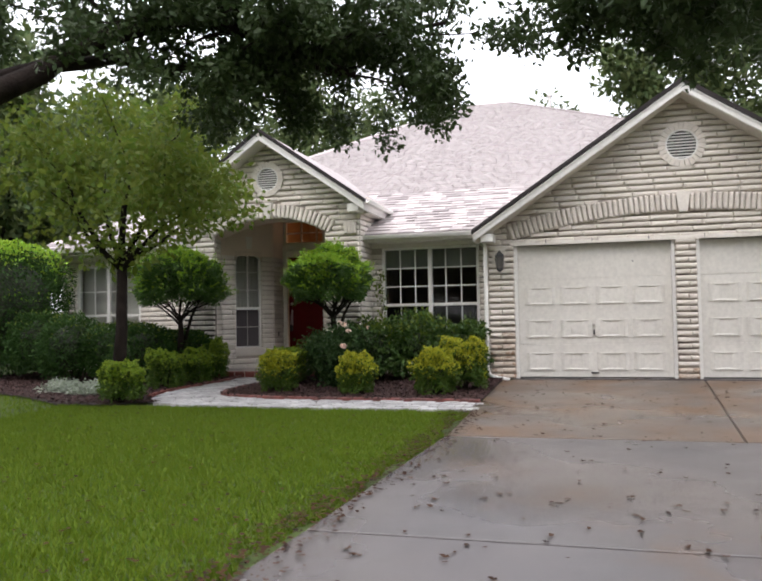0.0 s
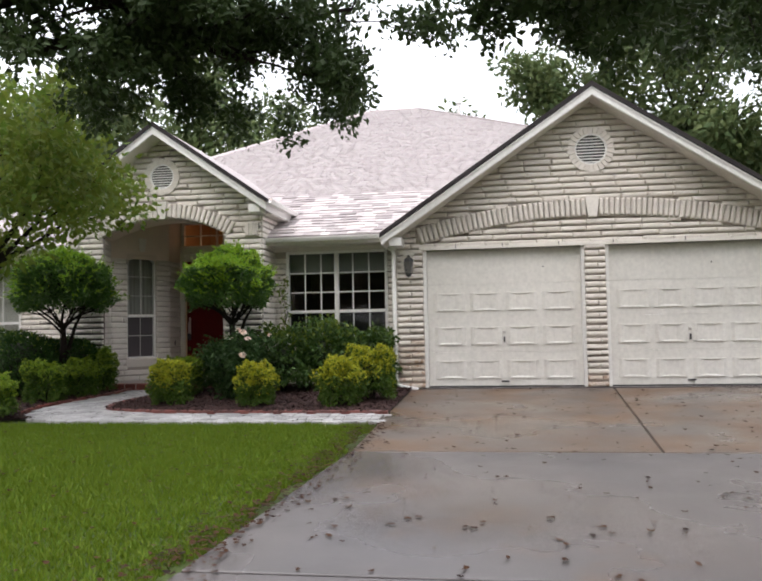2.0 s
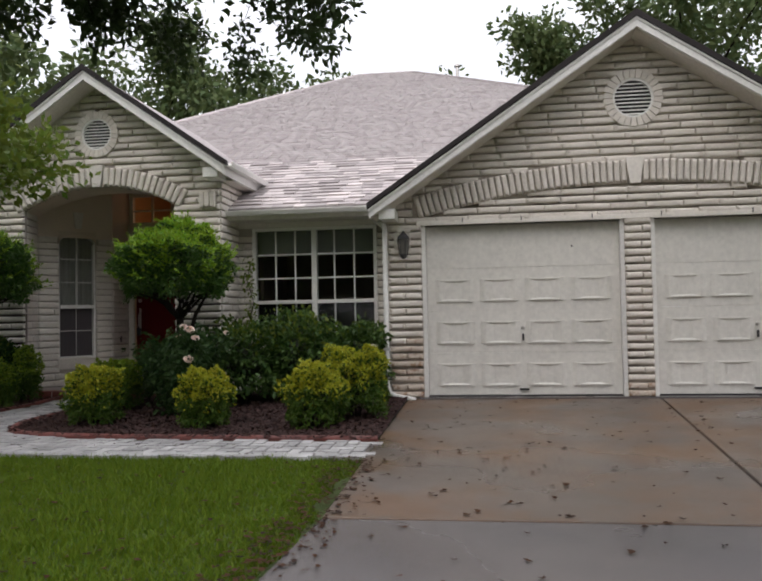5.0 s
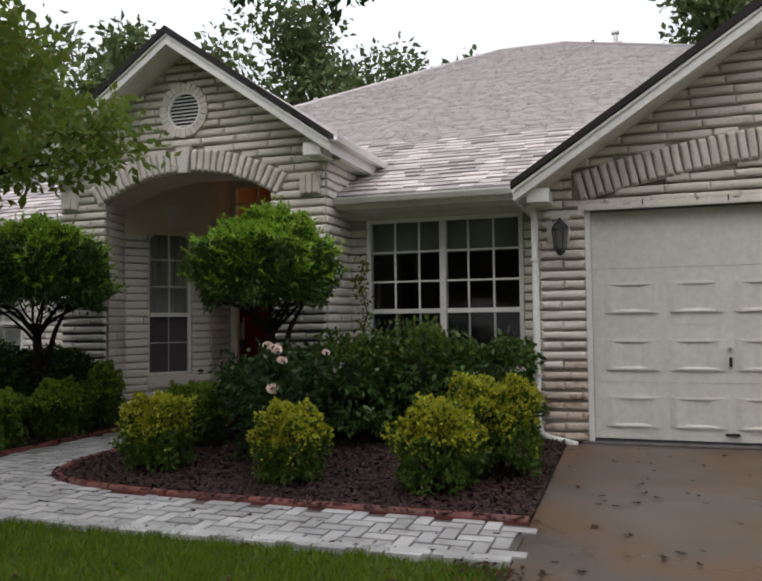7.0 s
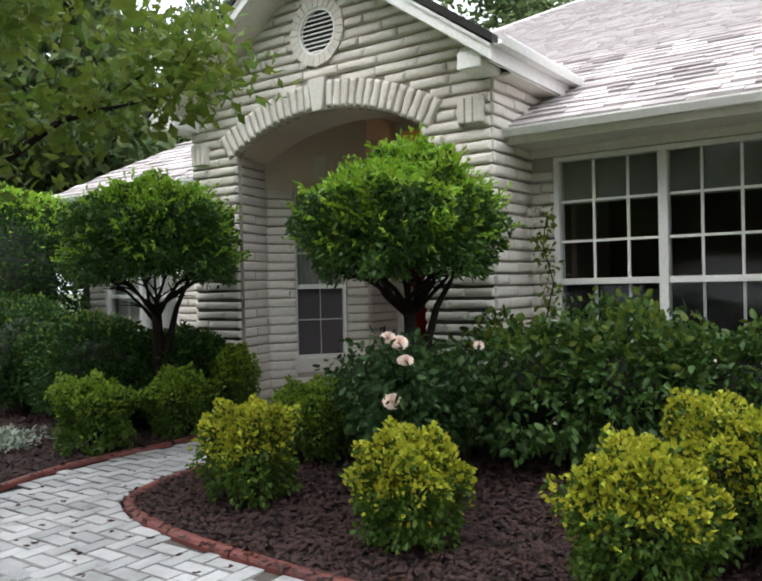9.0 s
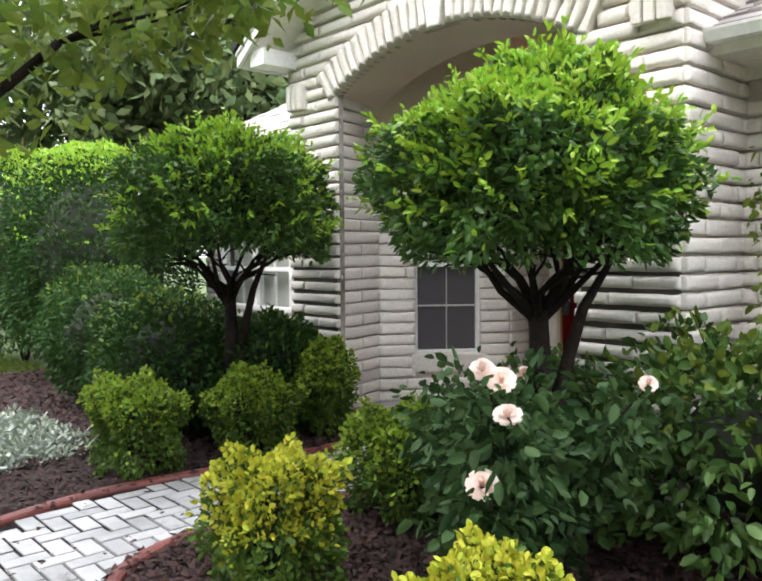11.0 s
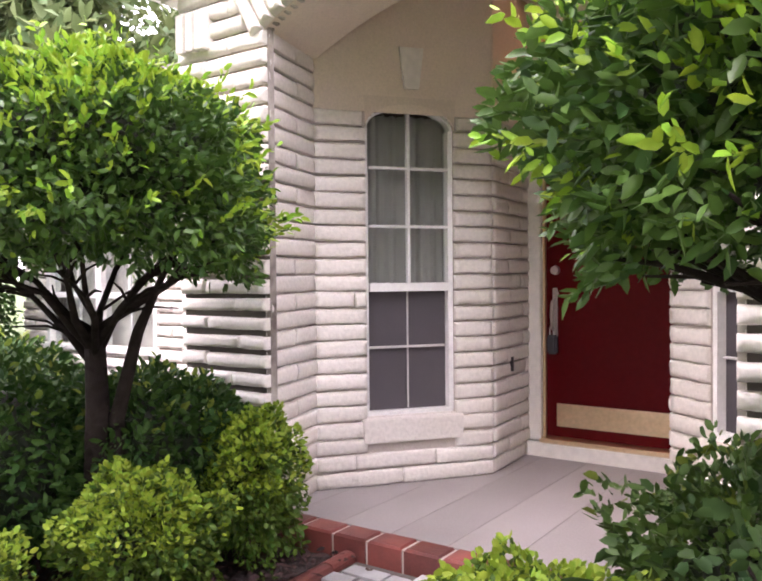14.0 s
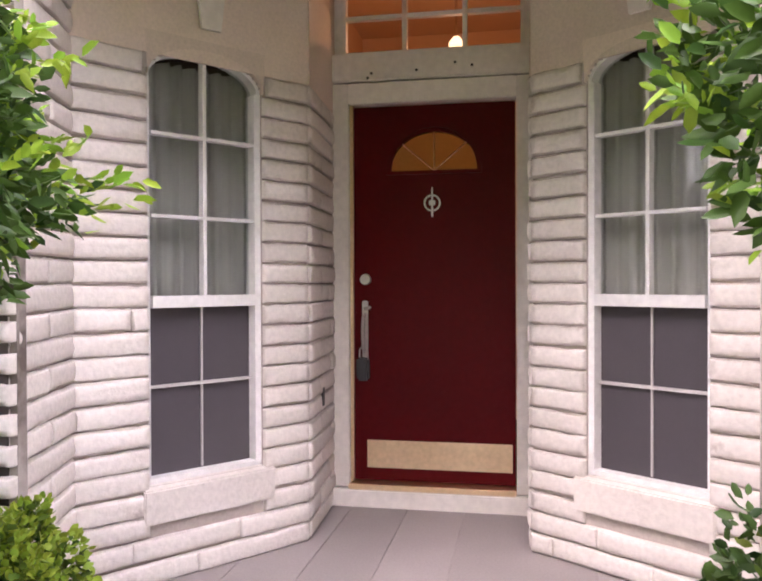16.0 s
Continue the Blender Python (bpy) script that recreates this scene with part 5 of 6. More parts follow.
bed_l = scatter(BED_R, 700)
bed_l[:, 2] += 0.03
fallen("fallen_leaves", bed_l, 0.05, "pale brown leaves lying on the bark mulch")
lawn_l = np.stack([rng.uniform(-5, 0.2, 500), rng.uniform(-10, -3.5, 500), np.zeros(500)], axis=1)
lawn_l[:, 2] = 0.03 * lawn_l[:, 1] + 0.005
fallen("fallen_leaves", lawn_l, 0.05, "scattered brown leaves lying in the lawn")

# ---- shrubs ----
def shrub(name, x, y, r, h, n, size, material, label, category="shrub", group="", square=0.85, new_top=0, new_material=None, low=-0.75, width=0.5, uneven=0.12, ry=None, new_low=0.25):
    """A clipped shrub: short stems, a core coloured dark as inner shade, and a lumpy shell of separate leaves."""
    z = ground_z(y)
    t = thing(name, (x, y, z), label, category, group)
    for k in range(5):
        a = 2 * math.pi * k / 5 + x
        bm = tube(bmesh.new(), ((x + 0.03 * math.cos(a), y + 0.03 * math.sin(a), z - 0.02), (x + 0.35 * r * math.cos(a), y + 0.35 * r * math.sin(a), z + h * 0.45)), (0.014, 0.008), 6)
        part("stem", bm, BARK, t)
    c, rr = (x, y, z + h * 0.53), (r, ry or r, h * 0.48)
    k = 0.76 - 0.6 * uneven
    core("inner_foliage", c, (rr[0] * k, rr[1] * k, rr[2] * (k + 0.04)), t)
    p, d = shell(n, c, rr, x * 3 + y, 0.28, square, uneven, low)
    leaves("foliage", p, d, size, material, t, width, 0.75, kind="stuff")
    if new_top:
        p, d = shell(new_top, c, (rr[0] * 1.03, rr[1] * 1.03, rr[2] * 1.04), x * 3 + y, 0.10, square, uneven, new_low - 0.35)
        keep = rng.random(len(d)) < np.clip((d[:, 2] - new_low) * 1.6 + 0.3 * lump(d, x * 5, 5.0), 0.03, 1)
        p, d = p[keep], d[keep]
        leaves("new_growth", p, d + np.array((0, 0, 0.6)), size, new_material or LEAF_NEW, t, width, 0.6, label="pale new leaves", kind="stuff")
    return t


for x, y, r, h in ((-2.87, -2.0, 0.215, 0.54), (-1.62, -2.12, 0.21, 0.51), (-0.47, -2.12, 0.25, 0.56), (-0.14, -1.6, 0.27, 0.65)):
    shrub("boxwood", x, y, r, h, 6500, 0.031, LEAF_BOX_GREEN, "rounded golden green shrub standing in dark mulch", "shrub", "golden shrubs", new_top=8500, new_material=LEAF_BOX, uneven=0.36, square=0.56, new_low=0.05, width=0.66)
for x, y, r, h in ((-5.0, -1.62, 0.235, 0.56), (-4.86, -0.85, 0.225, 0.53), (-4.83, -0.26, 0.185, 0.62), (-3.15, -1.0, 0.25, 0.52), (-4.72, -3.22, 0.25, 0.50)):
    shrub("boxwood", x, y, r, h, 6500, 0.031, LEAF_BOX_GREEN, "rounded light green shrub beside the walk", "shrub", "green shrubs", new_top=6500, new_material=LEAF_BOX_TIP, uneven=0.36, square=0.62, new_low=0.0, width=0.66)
for x, y, r, h, new_n, leaf_n, leaf in ((-1.72, -0.42, 0.46, 0.95, 900, 3300, 0.070), (-1.08, -0.20, 0.48, 0.98, 900, 3300, 0.070), (-0.42, -0.02, 0.42, 0.92, 300, 3300, 0.070), (-2.72, -0.36, 0.36, 0.76, 300, 5200, 0.050)):
    shrub("hedge_shrub", x, y, r, h, leaf_n, leaf, LEAF_HEDGE, "dark green leafy shrub under the front window", "shrub", "window shrubs", new_top=new_n, new_material=LEAF_LIGHT, low=-0.75, width=0.55, uneven=0.42)
for x, y, r, h in ((-5.75, -1.02, 0.55, 0.98), (-5.32, -0.42, 0.45, 0.90), (-6.45, -0.70, 0.60, 1.05), (-7.35, -0.80, 0.62, 1.15), (-8.2, -0.55, 0.60, 1.25)):
    shrub("hedge_shrub", x, y, r, h, 7500, 0.05, LEAF_WING, "dark green clipped shrub by the side wing", "shrub", "wing shrubs", new_top=350, new_material=LEAF_LIGHT, low=-0.85)
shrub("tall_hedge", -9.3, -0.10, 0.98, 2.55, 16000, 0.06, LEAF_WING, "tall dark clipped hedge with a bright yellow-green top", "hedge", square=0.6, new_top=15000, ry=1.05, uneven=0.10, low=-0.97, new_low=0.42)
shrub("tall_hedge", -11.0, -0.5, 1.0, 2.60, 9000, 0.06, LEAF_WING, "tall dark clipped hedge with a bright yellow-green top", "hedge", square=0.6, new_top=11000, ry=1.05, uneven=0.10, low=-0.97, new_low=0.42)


def dome(p, c, r, rz, pinch):
    """Draws the upper half of a crown in, so that it is widest below its middle."""
    h = np.clip((p[:, 2] - c[2]) / rz, -1, 1)
    f = 1 - pinch * np.clip(h + 0.35, 0, 2) ** 1.5
    q = p.copy()
    q[:, 0], q[:, 1] = c[0] + (p[:, 0] - c[0]) * f, c[1] + (p[:, 1] - c[1]) * f
    return q


def topiary(x, y, cx, cy, cz, r, rz, seed, label, flip=0.3, fade=0.02):
    """A standard: a dark trunk whose thin branches spread into a flattened ball of leaves."""
    z = ground_z(y)
    t = thing("topiary_tree", (x, y, z), label, "topiary tree", "topiary trees")
    q = random.Random(seed)
    fork = cz - rz * 1.12
    part("trunk", tube(bmesh.new(), ((x, y, z - 0.03), (x + 0.03, y - 0.01, z + 0.25), (x - 0.02, y + 0.015, z + 0.55), (x + 0.015, y, z + 0.8), (x, y, fork)), (0.075, 0.06, 0.055, 0.05, 0.042), 10), BARK, t, smooth=True)
    part("trunk", tube(bmesh.new(), ((x + 0.05, y + 0.04, z - 0.03), (x + 0.09, y + 0.05, z + 0.4), (x + 0.06, y + 0.06, z + 0.75), (x + 0.16, y + 0.10, fork), (x + 0.34, y + 0.16, cz - rz * 0.45)), (0.05, 0.04, 0.034, 0.024, 0.008), 9), BARK, t, smooth=True)
    for k in range(12):
        a = 2 * math.pi * k / 12 + q.uniform(-0.25, 0.25)
        f = q.uniform(0.6, 0.9)
        ex, ey, ez = cx + f * r * math.cos(a), cy + f * r * math.sin(a), cz - rz * q.uniform(0.25, 0.65)
        z0 = fork - q.uniform(0.0, 0.16)
        pts = [Vector((x, y, z0)).lerp(Vector((ex, ey, ez)), g) + Vector((q.uniform(-0.035, 0.035), q.uniform(-0.035, 0.035), q.uniform(-0.03, 0.03) + 0.05 * math.sin(math.pi * g))) * (1 if 0 < g < 1 else 0) for g in (0, 0.25, 0.5, 0.75, 1)]
        limb = part("branch", tube(bmesh.new(), pts, (0.022, 0.016, 0.012, 0.008, 0.004), 7), BARK, t, smooth=True)
        for j in range(4):
            b, p0 = a + q.uniform(-0.9, 0.9), pts[q.choice((1, 2, 2, 3))]
            e = p0 + Vector((0.22 * math.cos(b), 0.22 * math.sin(b), q.uniform(0.0, 0.14)))
            part("twig", tube(bmesh.new(), (p0, p0.lerp(e, 0.5) + Vector((q.uniform(-0.02, 0.02), q.uniform(-0.02, 0.02), 0.015)), e), (0.008, 0.006, 0.003), 5), BARK, limb)
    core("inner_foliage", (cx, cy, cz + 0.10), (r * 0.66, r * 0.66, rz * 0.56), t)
    p, d = shell(22000, (cx, cy, cz), (r, r, rz), seed, 0.40, 1.0, 0.24, -0.66)
    p = dome(p, (cx, cy, cz), r, rz, 0.14)
    leaves("foliage", p, d + np.array((0, 0, 0.25)), 0.047, LEAF_DARK, t, 0.5, 0.75, kind="stuff")
    # bright tips: thick on top, in scattered sprays lower down
    p, d = shell(22000, (cx, cy, cz), (r * 1.02, r * 1.02, rz * 1.04), seed, 0.12, 1.0, 0.26, -0.6)
    keep = rng.random(len(d)) < np.clip(1.5 * d[:, 2] + flip * (lump(d, seed + 2, 3.2) + lump(d, seed + 5, 8.0)) - fade, 0.02, 0.95)
    p, d = dome(p[keep], (cx, cy, cz), r, rz, 0.14), d[keep]
    leaves("new_growth", p, d + np.array((0, 0, 0.6)), 0.046, LEAF_NEW, t, 0.45, 0.6, label="bright yellow-green new leaves", kind="stuff")
    p, d = shell(250, (cx, cy, cz), (r, r, rz), seed, 0.10, 0.95, 0.24, -0.35)
    p = dome(p, (cx, cy, cz), r, rz, 0.14)
    sp, sd = [], []
    for a, b in zip(p, d):
        w = unit(b * np.array((1.0, 1.0, 0.7)) + np.array((0, 0, 0.45)) + 0.25 * rng.normal(size=3))
        reach = rng.uniform(0.6, 1.3)
        for j in range(8):
            sp.append(a + w * 0.016 * reach * j)
            sd.append(w)
    leaves("new_shoot", np.array(sp), np.array(sd), 0.044, LEAF_NEW, t, 0.45, 0.6, kind="stuff")


topiary(-2.35, -0.95, -2.41, -0.90, 1.665, 0.67, 0.50, 4.0, "round clipped topiary tree with bright green tips by the porch", 0.5, 0.04)
topiary(-5.18, -0.82, -5.15, -0.85, 1.71, 0.75, 0.54, 11.0, "round clipped dark green topiary tree by the side wing", 0.3, 0.55)

# rose bush with pale blooms
rose = thing("rose_bush", (-2.2, -1.4, ground_z(-1.4)), "leafy rose bush with pale peach blooms", "rose bush")
bm = bmesh.new()
canes = ((-1.95, -1.75, 0.93), (-1.88, -1.72, 0.92), (-1.83, -1.80, 0.80), (-1.88, -1.84, 0.58), (-1.7, -1.2, 0.86), (-2.45, -1.5, 0.75), (-2.6, -1.2, 0.8), (-2.3, -1.1, 0.85), (-1.9, -1.2, 0.7))
lp, ld = [], []
for k, (x, y, z) in enumerate(canes):
    a = Vector((-2.2 + 0.04 * math.cos(k), -1.4 + 0.04 * math.sin(k), -0.05))
    b = Vector((x, y, z))
    m = a.lerp(b, 0.5) + Vector((0, 0, 0.12))
    tube(bm, (a, m, b), (0.010, 0.008, 0.004), 6)
    for j in range(480):
        f = random.random() ** 0.7
        p = (a.lerp(m, 2 * f) if f < 0.5 else m.lerp(b, 2 * f - 1)) - Vector((0, 0, 0.03))
        o = np.array((random.gauss(0, 1), random.gauss(0, 1), random.gauss(0, 0.7)))
        lp.append(np.array(p) + o * 0.085)
        ld.append(o + np.array((0, 0, 0.2)))
tagged(part("cane_work", bm, BARK, rose), kind="stuff")
leaves("foliage", np.array(lp), np.array(ld), 0.058, LEAF_ROSE, rose, 0.6, 0.5, 0.3)


def bloom(x, y, z, r):
    bm = bmesh.new()
    q = random.Random(int(x * 1000))
    for ringn, (n, tilt, sc) in enumerate(((5, 0.15, 0.4), (7, 0.5, 0.62), (9, 0.85, 0.82), (10, 1.2, 1.0), (9, 1.45, 1.0))):
        for k in range(n):
            a = 2 * math.pi * k / n + ringn * 0.4 + q.uniform(-0.1, 0.1)
            o = Vector((math.cos(a), math.sin(a), 0))
            s = Vector((-math.sin(a), math.cos(a), 0))
            tip = o * math.sin(tilt) * r * sc + Vector((0, 0, math.cos(tilt) * r * 0.8))
            b0 = Vector((x, y, z))
            v = [bm.verts.new(b0 + c) for c in (o * 0.004, tip * 0.55 + s * r * 0.38 * sc, tip + s * r * 0.2, tip - s * r * 0.2, tip * 0.55 - s * r * 0.38 * sc)]
            bm.faces.new(v)
    bmesh.ops.rotate(bm, cent=(x, y, z), matrix=Matrix.Rotation(q.uniform(0.5, 0.9), 3, Vector((0.8, 0.6, 0))), verts=bm.verts[:])
    part("bloom", bm, PETAL, rose, "pale peach rose bloom", smooth=True)


for x, y, z, r in ((-1.965, -1.77, 0.96, 0.045), (-1.90, -1.75, 0.93, 0.05), (-1.81, -1.83, 0.84, 0.048), (-1.87, -1.88, 0.62, 0.055), (-1.69, -1.2, 0.88, 0.035), (-2.30, -1.12, 0.84, 0.035)):
    bloom(x, y, z, r)

vine = thing("climbing_rose", (-1.93, 0.40, 0), "thin climbing rose beside the front window", "climbing rose")
vp = [(-1.93, 0.40, 0.0), (-1.95, 0.42, 0.9), (-1.88, 0.45, 1.25), (-1.97, 0.46, 1.55), (-1.93, 0.47, 1.82)]
part("stem", tube(bmesh.new(), vp, (0.008, 0.007, 0.006, 0.005, 0.003), 6), BARK, vine)
lp = np.concatenate([np.array(vp[k]) + (np.array(vp[k + 1]) - np.array(vp[k])) * rng.random((45, 1)) + rng.normal(size=(45, 3)) * 0.05 for k in range(1, 4)])
leaves("foliage", lp, rng.normal(size=lp.shape), 0.055, LEAF_LIGHT, vine, 0.6, 0.6)

# silver-leaved edging plants
for x, y, r in ((-5.95, -1.95, 0.42), (-6.35, -2.25, 0.35), (-6.7, -1.9, 0.35), (-5.75, -2.45, 0.3)):
    t = thing("silver_plant", (x, y, ground_z(y)), "low mound of silver-white foliage in mulch", "ground cover", "silver plants")
    p, d = shell(1300, (x, y, ground_z(y) + 0.01), (r, r, 0.13), x, 0.8, 1.0, 0.4, 0.0)
    leaves("foliage", p, d + np.array((0, 0, 0.5)), 0.05, LEAF_SILVER, t, 0.5, 0.7)


# ---- trees ----
def clumps(centres, r, per, size, material, parent, name="crown", flat=0.7, wild=1.0):
    c = np.repeat(np.array(centres), per, axis=0)
    rr = np.repeat(np.broadcast_to(np.array(r, float), (len(centres),)), per)[:, None]
    o = unit(rng.normal(size=c.shape)) * rng.random((len(c), 1)) ** 0.45
    p = c + o * rr * np.array((1, 1, flat)) + rng.normal(size=c.shape) * 0.12 * rr
    return leaves(name, p, o, size, material, parent, 0.55, wild, 0.25, kind="stuff", simple=True)


def grow(bm, p, d, length, r, depth, q, tips, spread=0.55, lift=0.1):
    """A limb that forks, giving its tips back."""
    p, d = Vector(p), Vector(d).normalized()
    pts, rad = [p.copy()], [r]
    for k in range(3):
        d = (d + Vector((q.gauss(0, 0.16), q.gauss(0, 0.16), q.gauss(0, 0.10) + lift * 0.3))).normalized()
        p = p + d * length / 3
        pts.append(p.copy())
        rad.append(r * (1 - 0.16 * (k + 1)))
        if depth <= 2:
            tips.append(tuple(p))
    tube(bm, pts, rad, 7 if r > 0.03 else 5)
    if depth == 0:
        return
    for k in range(3 if depth > 1 else 2):
        s = Vector((q.gauss(0, 1), q.gauss(0, 1), q.gauss(0, 0.6)))
        grow(bm, p, d + s * spread, length * q.uniform(0.6, 0.8), rad[-1] * 0.62, depth - 1, q, tips, spread, lift)


def tree(name, x, y, h, r, trunk_r, n, size, material, label, seed, bare=0.35, group=""):
    z = ground_z(y)
    t = thing(name, (x, y, z), label, "tree", group)
    q = random.Random(seed)
    bm, tips = bmesh.new(), []
    top = Vector((x + q.uniform(-0.2, 0.2), y + q.uniform(-0.2, 0.2), z + h * bare))
    tube(bm, ((x, y, z - 0.05), (x + (top.x - x) * 0.5 + 0.04, y + (top.y - y) * 0.5, z + h * bare * 0.5), top), (trunk_r * 1.25, trunk_r, trunk_r * 0.85), 10)
    part("trunk", bm, BARK, t, smooth=True)
    bm = bmesh.new()
    for k in range(6):
        a = 2 * math.pi * k / 6 + q.uniform(-0.3, 0.3)
        grow(bm, top - Vector((0, 0, 0.1 * k * trunk_r)), (math.cos(a), math.sin(a), q.uniform(0.3, 1.3)), r * 0.62, trunk_r * 0.5, 2, q, tips)
    grow(bm, top, (0, 0, 1), (h - h * bare) * 0.5, trunk_r * 0.7, 2, q, tips)
    tagged(part("branch_work", bm, BARK, t, smooth=True), kind="stuff")
    tips = [c for c in tips if c[2] < z + h]
    extra = []
    while len(extra) < 50:
        o = Vector((q.uniform(-1, 1), q.uniform(-1, 1), q.uniform(-1, 1)))
        if 0.45 < o.length < 1.0:
            extra.append((x + o.x * r, y + o.y * r, z + h * (bare + 1) / 2 + o.z * h * (1 - bare) / 2))
    cs = tips + extra
    clumps(cs, r * 0.22, max(20, n // len(cs)), size, material, t)
    return t


tree("garden_tree", -4.92, -3.05, 4.5, 1.75, 0.085, 9500, 0.115, LEAF_LIGHT, "slender garden tree with light green leaves at the lawn edge", 5, 0.42)


def oak(x, y, arms, seed, label, per):
    """A big oak off to one side whose long limbs reach over the lawn."""
    z = ground_z(y)
    t = thing("oak_tree", (x, y, z), label, "tree", "oaks")
    part("trunk", tube(bmesh.new(), ((x, y, z - 0.1), (x + 0.05, y, z + 1.2), (x + 0.15, y, z + 2.6)), (0.34, 0.27, 0.24), 14), BARK, t, smooth=True)
    q = random.Random(seed)
    for pts, r0, fork in arms:
        bm, tips = bmesh.new(), []
        full = [(x + 0.15, y, z + 2.4)] + list(pts)
        rad = [r0 * (1 - 0.78 * k / (len(full) - 1)) for k in range(len(full))]
        fine, fr = [], []
        for k in range(len(full) - 1):
            for j in range(3):
                fine.append(Vector(full[k]).lerp(Vector(full[k + 1]), j / 3) + Vector((q.gauss(0, 0.03), q.gauss(0, 0.03), q.gauss(0, 0.03))))
                fr.append(rad[k] + (rad[k + 1] - rad[k]) * j / 3)
        fine.append(Vector(full[-1]))
        fr.append(rad[-1])
        tube(bm, fine, fr, 9)
        for p, r in list(zip(fine, fr))[len(fine) - fork:]:
            for k in range(2):
                grow(bm, p, (q.gauss(0, 1), q.gauss(0, 1), q.gauss(-0.1, 0.45)), q.uniform(0.45, 0.8), min(r * 0.5, 0.03), 2, q, tips, 0.6, -0.05)
        limb = part("limb", bm, BARK, t, smooth=True)
        clumps(tips, 0.17, per, 0.085, LEAF_OAK, limb, "leaves", 0.9)
    return t


oak(-6.9, -6.4, (
    (((-5.4, -6.2, 3.05), (-4.2, -5.9, 3.55), (-3.4, -5.5, 4.15), (-2.5, -5.0, 4.40), (-1.7, -4.6, 4.25), (-0.9, -4.2, 3.85)), 0.17, 9),
    (((-5.0, -6.0, 3.5), (-3.6, -5.4, 3.95), (-2.8, -5.0, 3.85), (-1.9, -4.5, 4.0), (-1.0, -4.0, 4.3), (0.1, -3.8, 4.5)), 0.10, 9),
    (((-5.9, -6.4, 4.0), (-4.6, -6.0, 5.1), (-3.2, -5.4, 5.6), (-1.8, -4.8, 5.3), (-0.6, -4.2, 4.8)), 0.15, 6),
    (((-6.6, -5.6, 4.2), (-6.0, -4.4, 5.4), (-5.0, -3.4, 6.0)), 0.14, 6),
), 3, "large dark oak whose limbs hang over the lawn", 27)
oak(7.8, -6.2, (
    (((6.6, -6.2, 3.8), (5.4, -6.5, 4.7), (4.2, -6.6, 4.7), (3.0, -6.5, 4.3), (2.2, -6.4, 3.95), (1.6, -6.4, 3.7)), 0.12, 8),
    (((6.4, -6.4, 4.6), (5.0, -6.8, 5.4), (3.6, -6.9, 5.2), (2.4, -6.8, 4.7), (1.5, -6.7, 4.2)), 0.11, 7),
    (((6.9, -5.4, 3.8), (5.8, -4.4, 4.35), (5.0, -3.8, 4.7), (4.3, -3.6, 4.7), (3.6, -3.5, 4.6)), 0.09, 8),
    (((7.4, -6.6, 4.2), (6.6, -7.6, 5.2), (5.6, -8.2, 5.6)), 0.12, 5),
), 8, "large dark oak whose branch hangs over the driveway", 24)

for k, (x, y, h, r, n) in enumerate(((-9.8, 15.5, 11.0, 4.0, 15000), (-5.0, 18.5, 10.2, 3.6, 13000), (-15.5, 11.0, 9.5, 3.8, 9000), (-13.5, 4.0, 8.0, 3.2, 13000), (-18.5, 1.5, 8.5, 3.6, 10000),
                                       (-12.0, 8.5, 8.5, 3.2, 15000), (1.5, 20.0, 9.2, 3.2, 7000), (9.8, 15.5, 12.5, 4.0, 26000), (6.6, 17.5, 11.3, 3.3, 26000), (15.5, 12.0, 12.0, 4.6, 9000), (12.5, 7.0, 10.0, 3.4, 8000), (6.0, 22.0, 10.0, 3.8, 6000))):
    tree("background_tree", x, y, h, r, 0.22, int(n * 1.9), 0.25, LEAF_FAR, "tall green tree standing behind the house", 20 + k, 0.25, "trees behind the house")

# street side behind the walker: unseen hedge-like trees, added to close the view
# tall and dense to keep low sky light off the porch and panes
for k, (x, y, h) in enumerate(((-16, -24, 12.5), (-9, -27, 14.0), (-3, -29, 13.0), (3.5, -28, 14.5), (10, -26, 13.0), (16, -21, 12.5), (20, -12, 12.0), (-21, -15, 12.5))):
    tree("background_tree", x, y, h, 4.8, 0.28, 9000, 0.50, LEAF_FAR, "tall green tree added unseen across the street", 60 + k, 0.16, "trees across the street")

# ---- pieces last: pavers, edging bricks, shingles, wall bricks ----
def unit_block(name, material, bev):
    bm = bmesh.new()
    box(bm, -0.5, 0.5, -0.5, 0.5, -1, 0)
    top = [e for e in bm.edges if all(abs(v.co.z) < 1e-6 for v in e.verts)]
    bmesh.ops.bevel(bm, geom=top, offset=bev, segments=1, affect="EDGES")
    return finish(bm, name, material, False)


PAVER_MESH = unit_block("paver", PAVER, 0.06)
EDGE_MESH = unit_block("edging_brick", RED_BRICK, 0.06)


def piece(name, mesh, parent, x, y, z, turn, sx, sy, sz, tilt=0.0):
    ob = new(name, mesh)
    ob.parent = parent
    ob.matrix_basis = pose(x, y, z, tilt, 0, math.degrees(turn)) @ Matrix.Diagonal((sx, sy, sz, 1))
    return ob


# herringbone pavers, 0.20 x 0.10
spots, W = [], 0.108
for i in range(-60, 60):
    for j in range(-60, 60):
        k = (i - j) % 4
        if k == 0:
            spots.append((i * W + W, j * W + W / 2, 0.0))
        elif k == 3:
            spots.append((i * W + W / 2, j * W + W, math.pi / 2))
pr = random.Random(2)
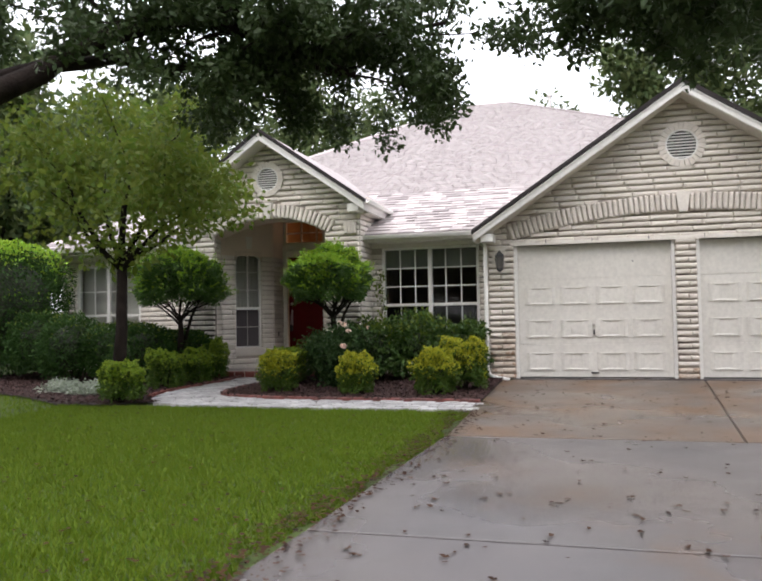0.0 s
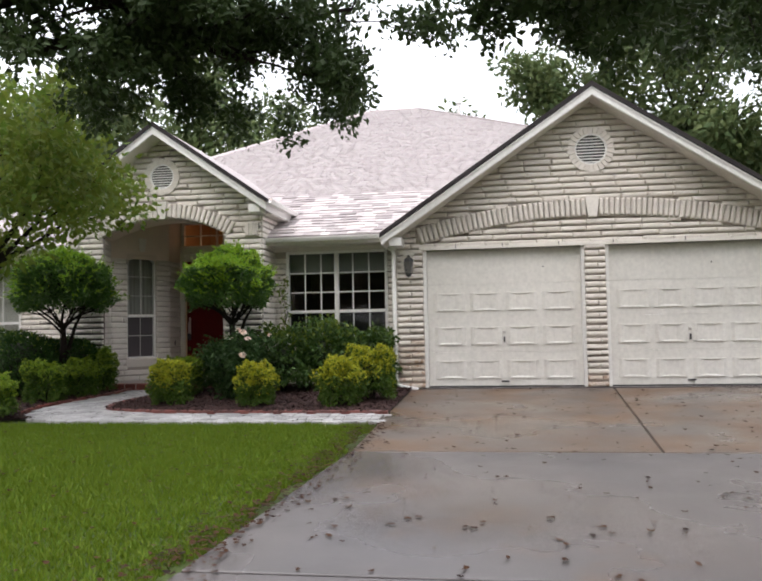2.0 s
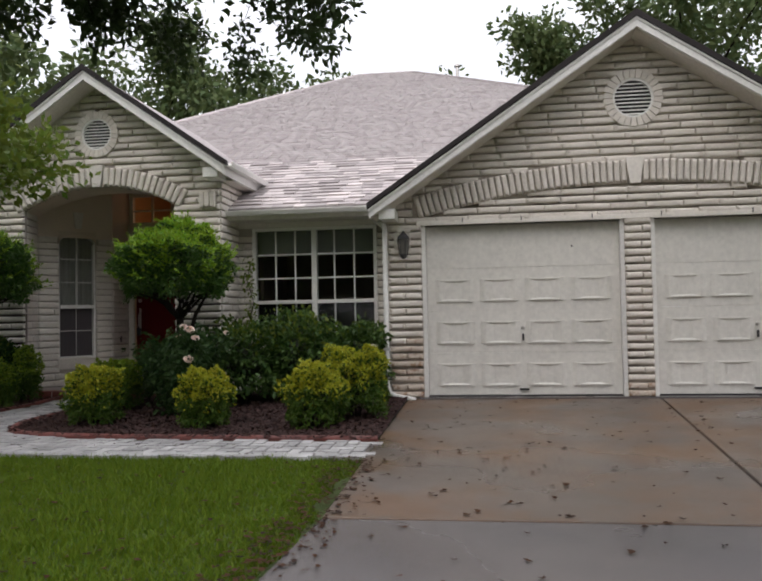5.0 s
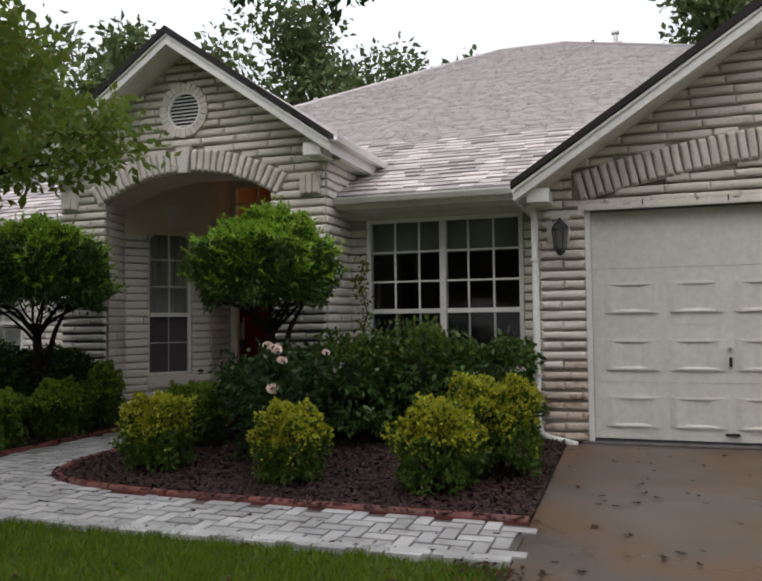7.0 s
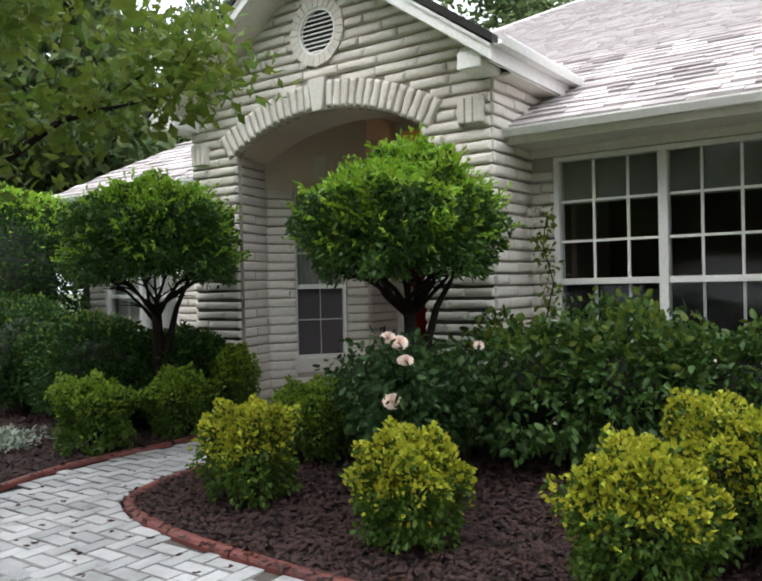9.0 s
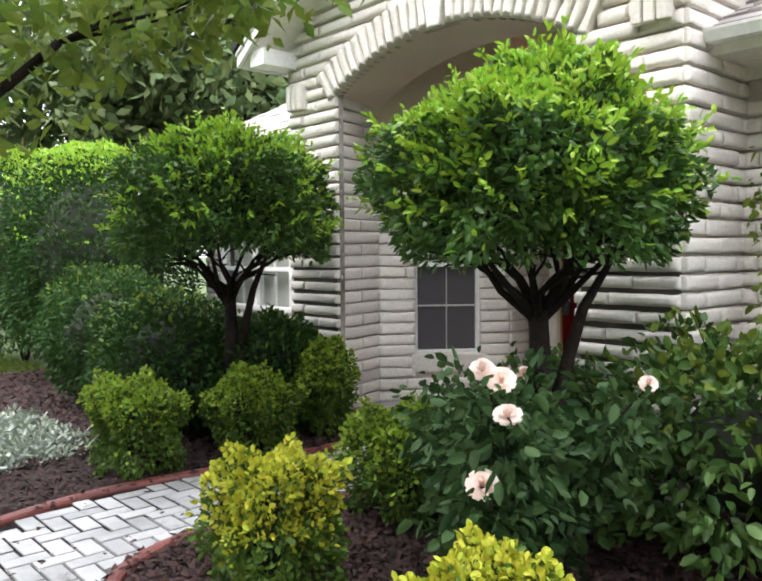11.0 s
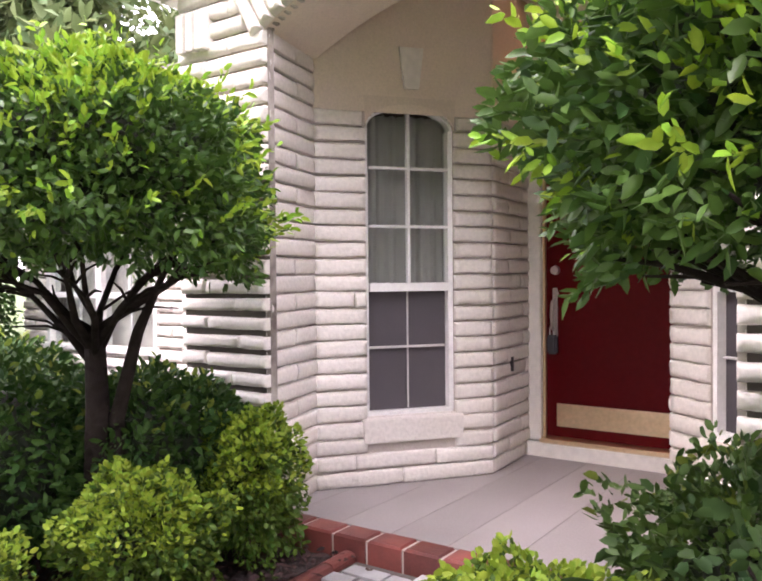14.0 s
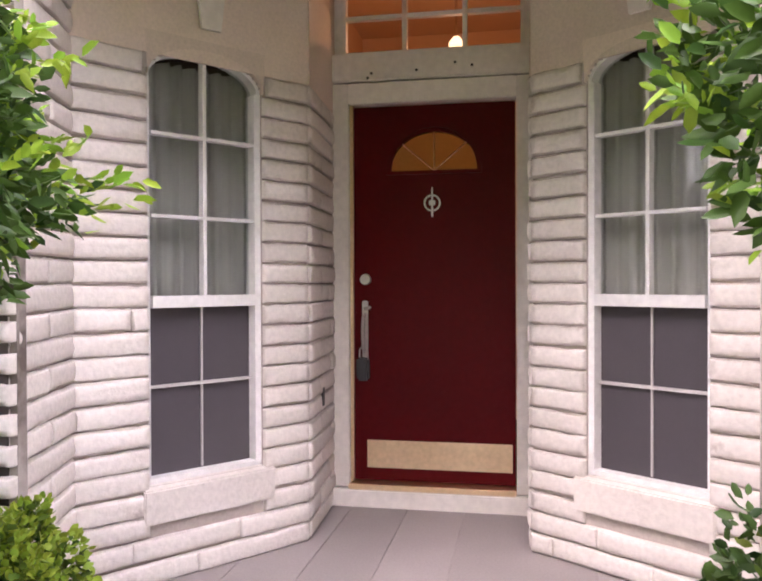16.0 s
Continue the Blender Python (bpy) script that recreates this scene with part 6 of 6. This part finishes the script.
for x, y, a in spots:
    if bool(inside(WALK, np.array([x]), np.array([y]))[0]):
        piece("paver", PAVER_MESH, walk_base, x, y, ground_z(y) + 0.008 + pr.uniform(-0.002, 0.002), a + pr.uniform(-0.01, 0.01), 2 * W - 0.014, W - 0.014, 0.04)


def edging(parent, line, off, length, wide, tall, name="edging_brick", mesh=None):
    pts = [Vector((*p, 0)) for p in line]
    last, acc = pts[0], 0.0
    for p in pts[1:]:
        seg = p - last
        while acc + seg.length >= length:
            f = (length - acc) / seg.length
            q = last + seg * f
            c = q - seg.normalized() * length / 2
            n = Vector((-seg.y, seg.x, 0)).normalized()
            c = c + n * off
            piece(name, mesh or EDGE_MESH, parent, c.x, c.y, ground_z(c.y) + tall + pr.uniform(-0.003, 0.003), math.atan2(seg.y, seg.x), length - 0.008, wide, 0.08)
            last, seg, acc = q, p - q, 0.0
        acc += seg.length
        last = p


def curb(parent, line, off, run=7):
    """A low round-topped red kerb along a bed, in short lengths with fine joints."""
    pts = [Vector((*p, 0)) for p in line]
    prof = [(-0.04, -0.06), (-0.04, 0.018), (-0.032, 0.032), (-0.012, 0.040), (0.012, 0.040), (0.032, 0.032), (0.04, 0.018), (0.04, -0.06)]
    rows = []
    for k, p in enumerate(pts):
        t = (pts[min(k + 1, len(pts) - 1)] - pts[max(k - 1, 0)]).normalized()
        n = Vector((-t.y, t.x, 0))
        rows.append([p + n * (off + a) + Vector((0, 0, ground_z(p.y) + z)) for a, z in prof])
    for k in range(0, len(rows) - 1, run):
        bm = bmesh.new()
        seg = rows[k:k + run + 1]
        if len(seg) < 2:
            continue
        seg = seg[:-1] + [[a.lerp(b, 0.94) for a, b in zip(seg[-2], seg[-1])]]
        rings = [[bm.verts.new(c) for c in r] for r in seg]
        for r, q in zip(rings, rings[1:]):
            for j in range(len(prof)):
                bm.faces.new((r[j], r[(j + 1) % len(prof)], q[(j + 1) % len(prof)], q[j]))
        bm.faces.new(rings[0])
        bm.faces.new(rings[-1][::-1])
        part("kerb_length", bm, RED_BRICK, parent, smooth=False)


edge_r = tagged(new("bed_edging_right"), "low rounded red edging kerb of the front bed", "edging", "", "structure")
curb(edge_r, IN, -0.042)
edge_l = tagged(new("bed_edging_left"), "low rounded red edging kerb of the left bed", "edging", "", "structure")
curb(edge_l, OUT[24:], 0.042)
edging(walk_base, OUT[:26], -0.05, 0.216, 0.095, 0.010, "border_paver", PAVER_MESH)
step = tagged(new("porch_step"), "red brick rowlock edge of the porch step", "step", "", "structure")
part("core", boxes((-4.98, -2.79, 0.065, 0.20, -0.1, FLOOR - 0.006)), MORTAR_CLEAN, step)
for k in range(11):
    x = -5.0 + 2.2 * (k + 0.5) / 11
    piece("edging_brick", EDGE_MESH, step, x, 0.13, FLOOR + 0.004, 0, 0.185, 0.145, 0.19)


def shingles(parent, p0, u, v, wide, long, ok, keep, row=0.145, tab=0.30):
    """Overlapping shingle tabs on a slope; ok(a, b) says where there is roof."""
    p0, u, v = Vector(p0), Vector(u).normalized(), Vector(v).normalized()
    n = u.cross(v).normalized()
    q = random.Random(6)
    rows, k, b = [], 0, 0.0
    while b < long:
        a = -q.uniform(0, tab)
        while a < wide:
            w = tab * q.choice((0.5, 0.75, 1.0, 1.0))
            if ok(a + w / 2, b + row / 2):
                rows.append((a + w / 2, b, w, q.choice((0.012, 0.017, 0.026))))
            a += w
        b += row
        k += 1
    bm = bmesh.new()
    vs = [(-0.5, 0, 0), (0.5, 0, 0), (0.5, 0, 1), (-0.5, 0, 1), (-0.5, 1, 0), (0.5, 1, 0), (0.5, 1, 0.12), (-0.5, 1, 0.12)]
    w = [bm.verts.new(c) for c in vs]
    for f in ((0, 1, 2, 3), (3, 2, 6, 7), (0, 3, 7, 4), (1, 5, 6, 2)):
        bm.faces.new([w[i] for i in f])
    mesh = finish(bm, "shingle", SHINGLE, False)
    base = Matrix(((u.x, v.x, n.x, 0), (u.y, v.y, n.y, 0), (u.z, v.z, n.z, 0), (0, 0, 0, 1)))
    rest = []
    for i, (a, b, wd, th) in enumerate(rows):
        m = Matrix.Translation(p0 + u * a + v * b) @ base @ Matrix.Diagonal((wd - 0.004, row * 1.15, th, 1))
        if i < keep:
            ob = new("shingle", mesh)
            ob.parent, ob.matrix_basis = parent, m
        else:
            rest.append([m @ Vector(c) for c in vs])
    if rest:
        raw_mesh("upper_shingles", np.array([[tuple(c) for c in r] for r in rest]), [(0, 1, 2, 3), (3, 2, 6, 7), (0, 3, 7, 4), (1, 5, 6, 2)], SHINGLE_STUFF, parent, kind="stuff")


ck = 1 / math.sqrt(1 + MS * MS)


def main_ok(a, b):
    return bool(inside(MAIN_PLAN, np.array([-6.2 + a]), np.array([EAVE_Y + b * ck]))[0])


shingles(roof_main, (-6.2, EAVE_Y, EAVE_Z + 0.002), (1, 0, 0), (0, 1, MS), 11.5, 10.7, main_ok, 300)
WSL = (3.95 - 2.56) / (3.2 - 0.75)
WING_PLAN = [(-9.55, 0.75), (-5.2, 0.75), (-5.2, 3.2), (-7.4, 3.2)]
cw = 1 / math.sqrt(1 + WSL * WSL)
shingles(roof_wing, (-9.55, 0.75, 2.562), (1, 0, 0), (0, 1, WSL), 4.4, 2.85, lambda a, b: bool(inside(WING_PLAN, np.array([-9.55 + a]), np.array([0.75 + b * cw]))[0]), 250)
place_pieces()
